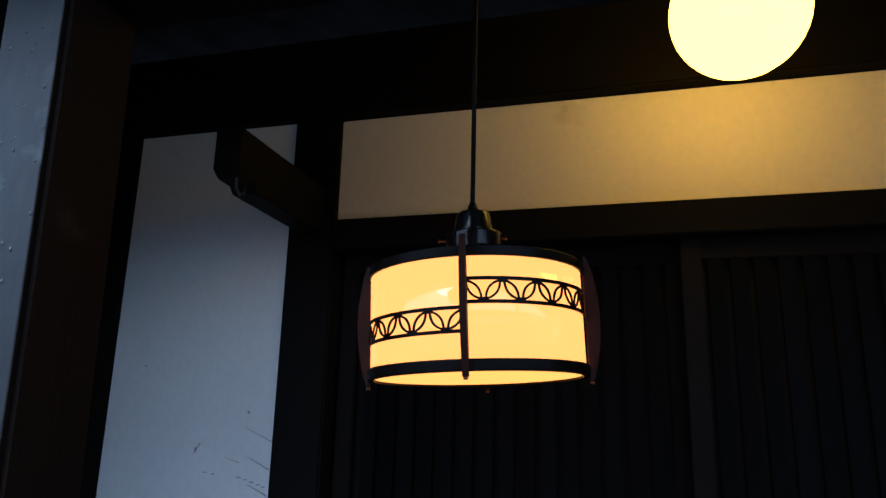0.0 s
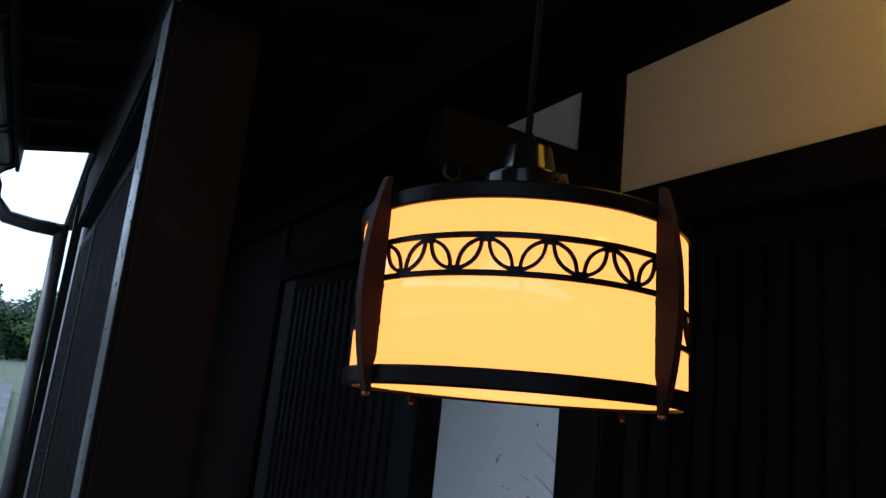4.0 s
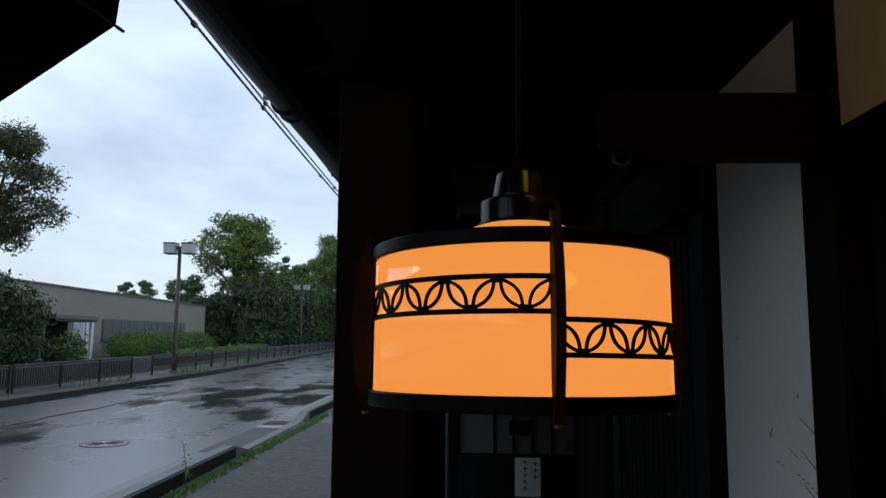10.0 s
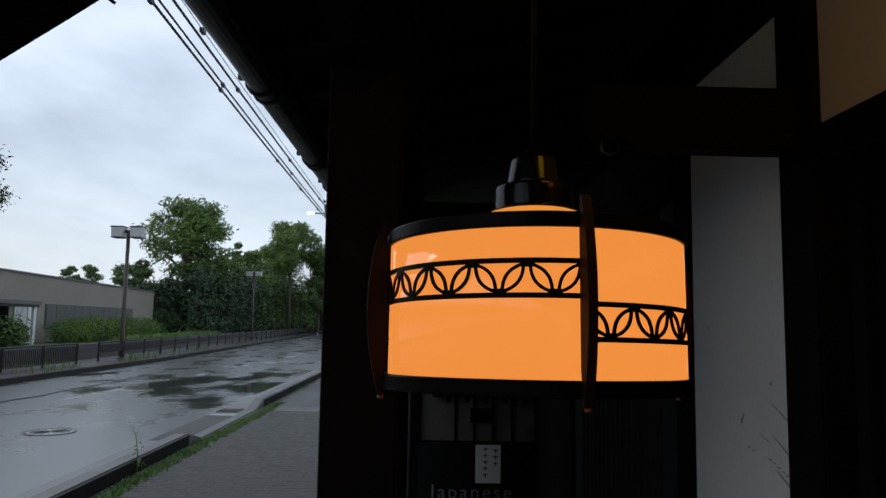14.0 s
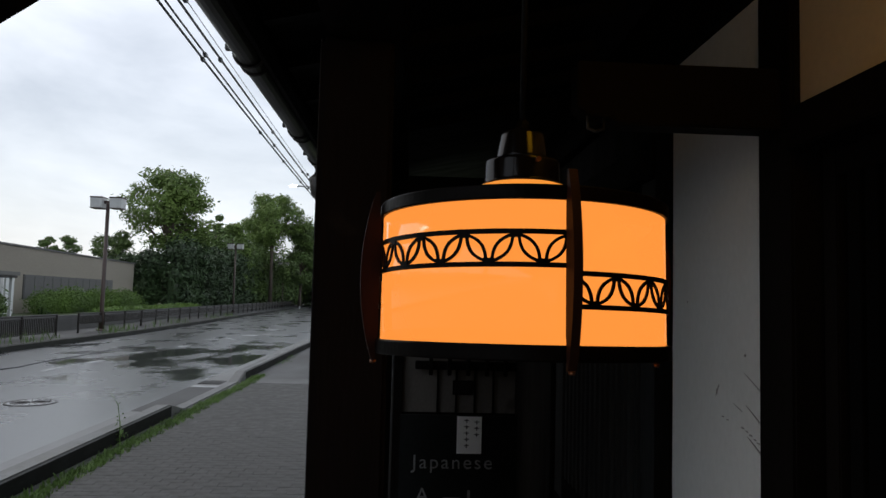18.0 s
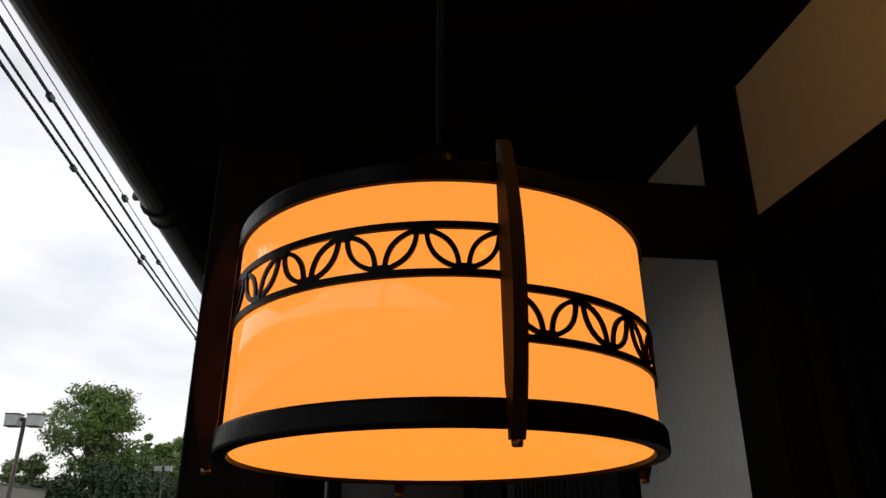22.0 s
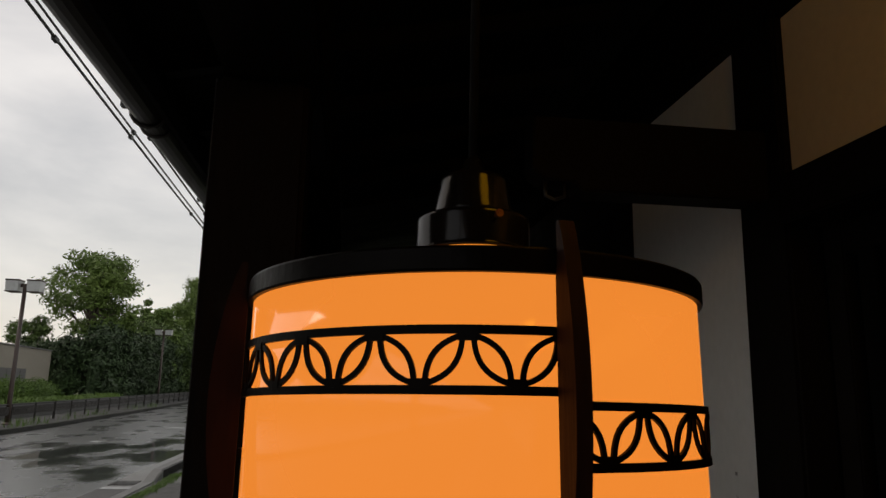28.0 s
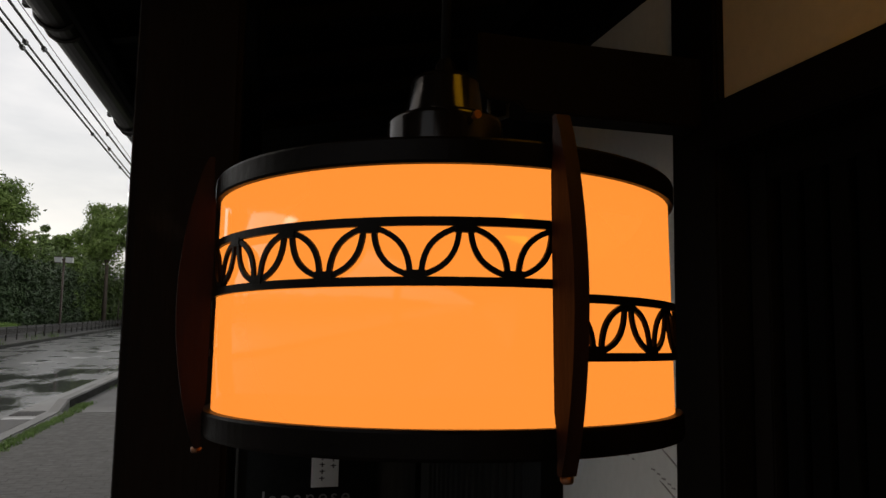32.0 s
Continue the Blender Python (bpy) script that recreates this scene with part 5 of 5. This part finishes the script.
for z in (5.62, 6.0, 7.5):
    part("cross_arm", box(-3.75, -2.35, -4.1, -4.02, z - 0.04, z + 0.04), STEEL, near_pole)
far_pole = thing("utility_pole", (-5.0, 62.2, 0.0), "utility pole farther down the street", "utility pole")
part("shaft", rod([(-5.0, 62.2, -0.1), (-5.0, 62.2, 9.0)], [0.16, 0.11], 14), UTIL_POLE, far_pole, "", True)
sign = thing("road_sign", (-12.2, 78.0, 0.0), "small blue road sign on a pale post", "road sign")
part("post", rod([(-12.2, 78, 0.0), (-12.2, 78, 3.2)], 0.06, 10), WHITE_PAINT, sign)
part("plate", rod([(-12.2, 77.9, 2.9), (-12.2, 77.86, 2.9)], 0.3, 20), SIGN_BLUE, sign, "round blue plate")
sig = thing("traffic_sign", (-11.4, 88.0, 0.0), "white sign panels on a pole at the road's end", "road sign")
part("post", rod([(-11.4, 88, 0.0), (-11.4, 88, 6.0)], 0.08, 10), STEEL, sig)
part("panel", box(-11.75, -11.05, 87.85, 87.9, 4.4, 4.75, 0.01), WHITE_PAINT, sig)
part("panel", box(-11.7, -11.1, 87.85, 87.9, 3.6, 3.85, 0.01), WHITE_PAINT, sig)

# ---- the open umbrella ----
UE2 = Vector((0.80, 0.05, 0.60)).normalized()
UN = Vector((-0.75, 0.48, 1.0))
UN = (UN - UE2 * UN.dot(UE2)).normalized()
UE1 = UN.cross(UE2).normalized()
UR = 0.43
UC = Vector((-0.785, 0.21, 2.024)) - UE1 * (UR * 0.91)


def canopy_point(a, u):
    """A point of the canopy: angle a in degrees, u from the apex (0) to the rim (1); the cloth is drawn tight between the ribs."""
    f = ((a - 22.5) % 45.0) / 45.0
    chord = math.cos(radians(22.5)) / math.cos(radians((f - 0.5) * 45.0))
    slack = 1 + (chord - 1) * u - 0.012 * math.sin(math.pi * f) * u
    r = UR * u * slack
    rise = 0.15 * (1 - u ** 1.9)
    return UC + UE1 * (r * math.cos(radians(a))) + UE2 * (r * math.sin(radians(a))) + UN * (rise - 0.008 * math.sin(math.pi * f) * u)


umbrella = thing("umbrella", UC - UN * 0.17, "open black umbrella with metal rib tips under the eaves", "umbrella")
for q in range(8):
    bm = bmesh.new()
    grid = [[bm.verts.new(canopy_point(22.5 + 45.0 * q + (45.0 * i / 8 if i < 8 else 44.999), max(0.02, j / 9))) for i in range(9)] for j in range(10)]
    for j in range(9):
        for i in range(8):
            bm.faces.new((grid[j][i], grid[j][i + 1], grid[j + 1][i + 1], grid[j + 1][i]))
    bmesh.ops.solidify(bm, geom=bm.faces[:], thickness=0.0012)
    part("cloth_panel", bm, CLOTH, umbrella)
    line = [canopy_point(22.5 + 45.0 * q, max(0.03, j / 9)) - UN * 0.004 for j in range(10)]
    rib = part("rib", rod(line, 0.0022, 6), CABLE, umbrella)
    d = (line[-1] - line[-2]).normalized()
    part("rib_tip", rod([line[-1], line[-1] + d * 0.014], [0.0034, 0.0028], 8), CABLE, rib)
    part("stretcher", rod([canopy_point(22.5 + 45.0 * q, 0.5) - UN * 0.006, UC - UN * 0.02], 0.002, 6), STEEL, rib)
part("shaft", rod([UC + UN * 0.20, UC - UN * 0.10], 0.005, 10), STEEL, umbrella)
part("ferrule", rod([UC + UN * 0.165, UC + UN * 0.215], [0.006, 0.004], 10), CABLE, umbrella)
part("handle", rod([UC - UN * 0.09, UC - UN * 0.17], [0.012, 0.013], 12), CABLE, umbrella, "short black handle of a folding umbrella", True)

# ---- paving blocks ----
BL, BW, BG = 0.1985, 0.0985, 0.0035


def paver_mesh(name, w, l):
    me = bpy.data.meshes.new(name)
    x, y, b = w / 2, l / 2, 0.002
    v = [(-x, -y, -0.05), (x, -y, -0.05), (x, y, -0.05), (-x, y, -0.05), (-x, -y, -b), (x, -y, -b), (x, y, -b), (-x, y, -b), (-x + b, -y + b, 0), (x - b, -y + b, 0), (x - b, y - b, 0), (-x + b, y - b, 0)]
    f = [(8, 9, 10, 11)]
    for o in (0, 4):
        for k in range(4):
            j = (k + 1) % 4
            f.append((o + k, o + j, o + 4 + j, o + 4 + k))
    me.from_pydata(v, [], f)
    me.materials.append(PAVER)
    return me


block = paver_mesh("paving_block", BL, BW)
rp = random.Random(9)
rest_v, rest_f = [], []
row = 0
yy = 3.56
count = 0
while yy < 11.9:
    off = (BL + BG) / 2 if row % 2 else 0.0
    xx = -3.10 + BL / 2 + off
    while xx < -0.50:
        dz = rp.uniform(-0.001, 0.001)
        if 4.7 < yy < 7.6 and count < 300 and xx > -2.95 + (yy - 4.7) * 0.0:
            ob = new("paving_block", block)
            ob.location = Vector((xx, yy, dz)) - BASE["pavement"]
            ob.rotation_euler = (rp.uniform(-0.006, 0.006), rp.uniform(-0.006, 0.006), rp.uniform(-0.01, 0.01))
            ob.parent = pavement
            count += 1
        else:
            k = len(rest_v)
            x, y, b = BL / 2, BW / 2, 0.002
            rest_v += [(xx - x, yy - y, -0.05 + dz), (xx + x, yy - y, -0.05 + dz), (xx + x, yy + y, -0.05 + dz), (xx - x, yy + y, -0.05 + dz),
                       (xx - x, yy - y, -b + dz), (xx + x, yy - y, -b + dz), (xx + x, yy + y, -b + dz), (xx - x, yy + y, -b + dz),
                       (xx - x + b, yy - y + b, dz), (xx + x - b, yy - y + b, dz), (xx + x - b, yy + y - b, dz), (xx - x + b, yy + y - b, dz)]
            rest_f.append((k + 8, k + 9, k + 10, k + 11))
            for o in (0, 4):
                for q in range(4):
                    j = (q + 1) % 4
                    rest_f.append((k + o + q, k + o + j, k + o + 4 + j, k + o + 4 + q))
        xx += BL + BG
    yy += BW + BG
    row += 1
me = bpy.data.meshes.new("paving_blocks")
me.from_pydata(rest_v, [], rest_f)
mesh_part("paving_blocks", me, PAVER, pavement, kind="stuff")
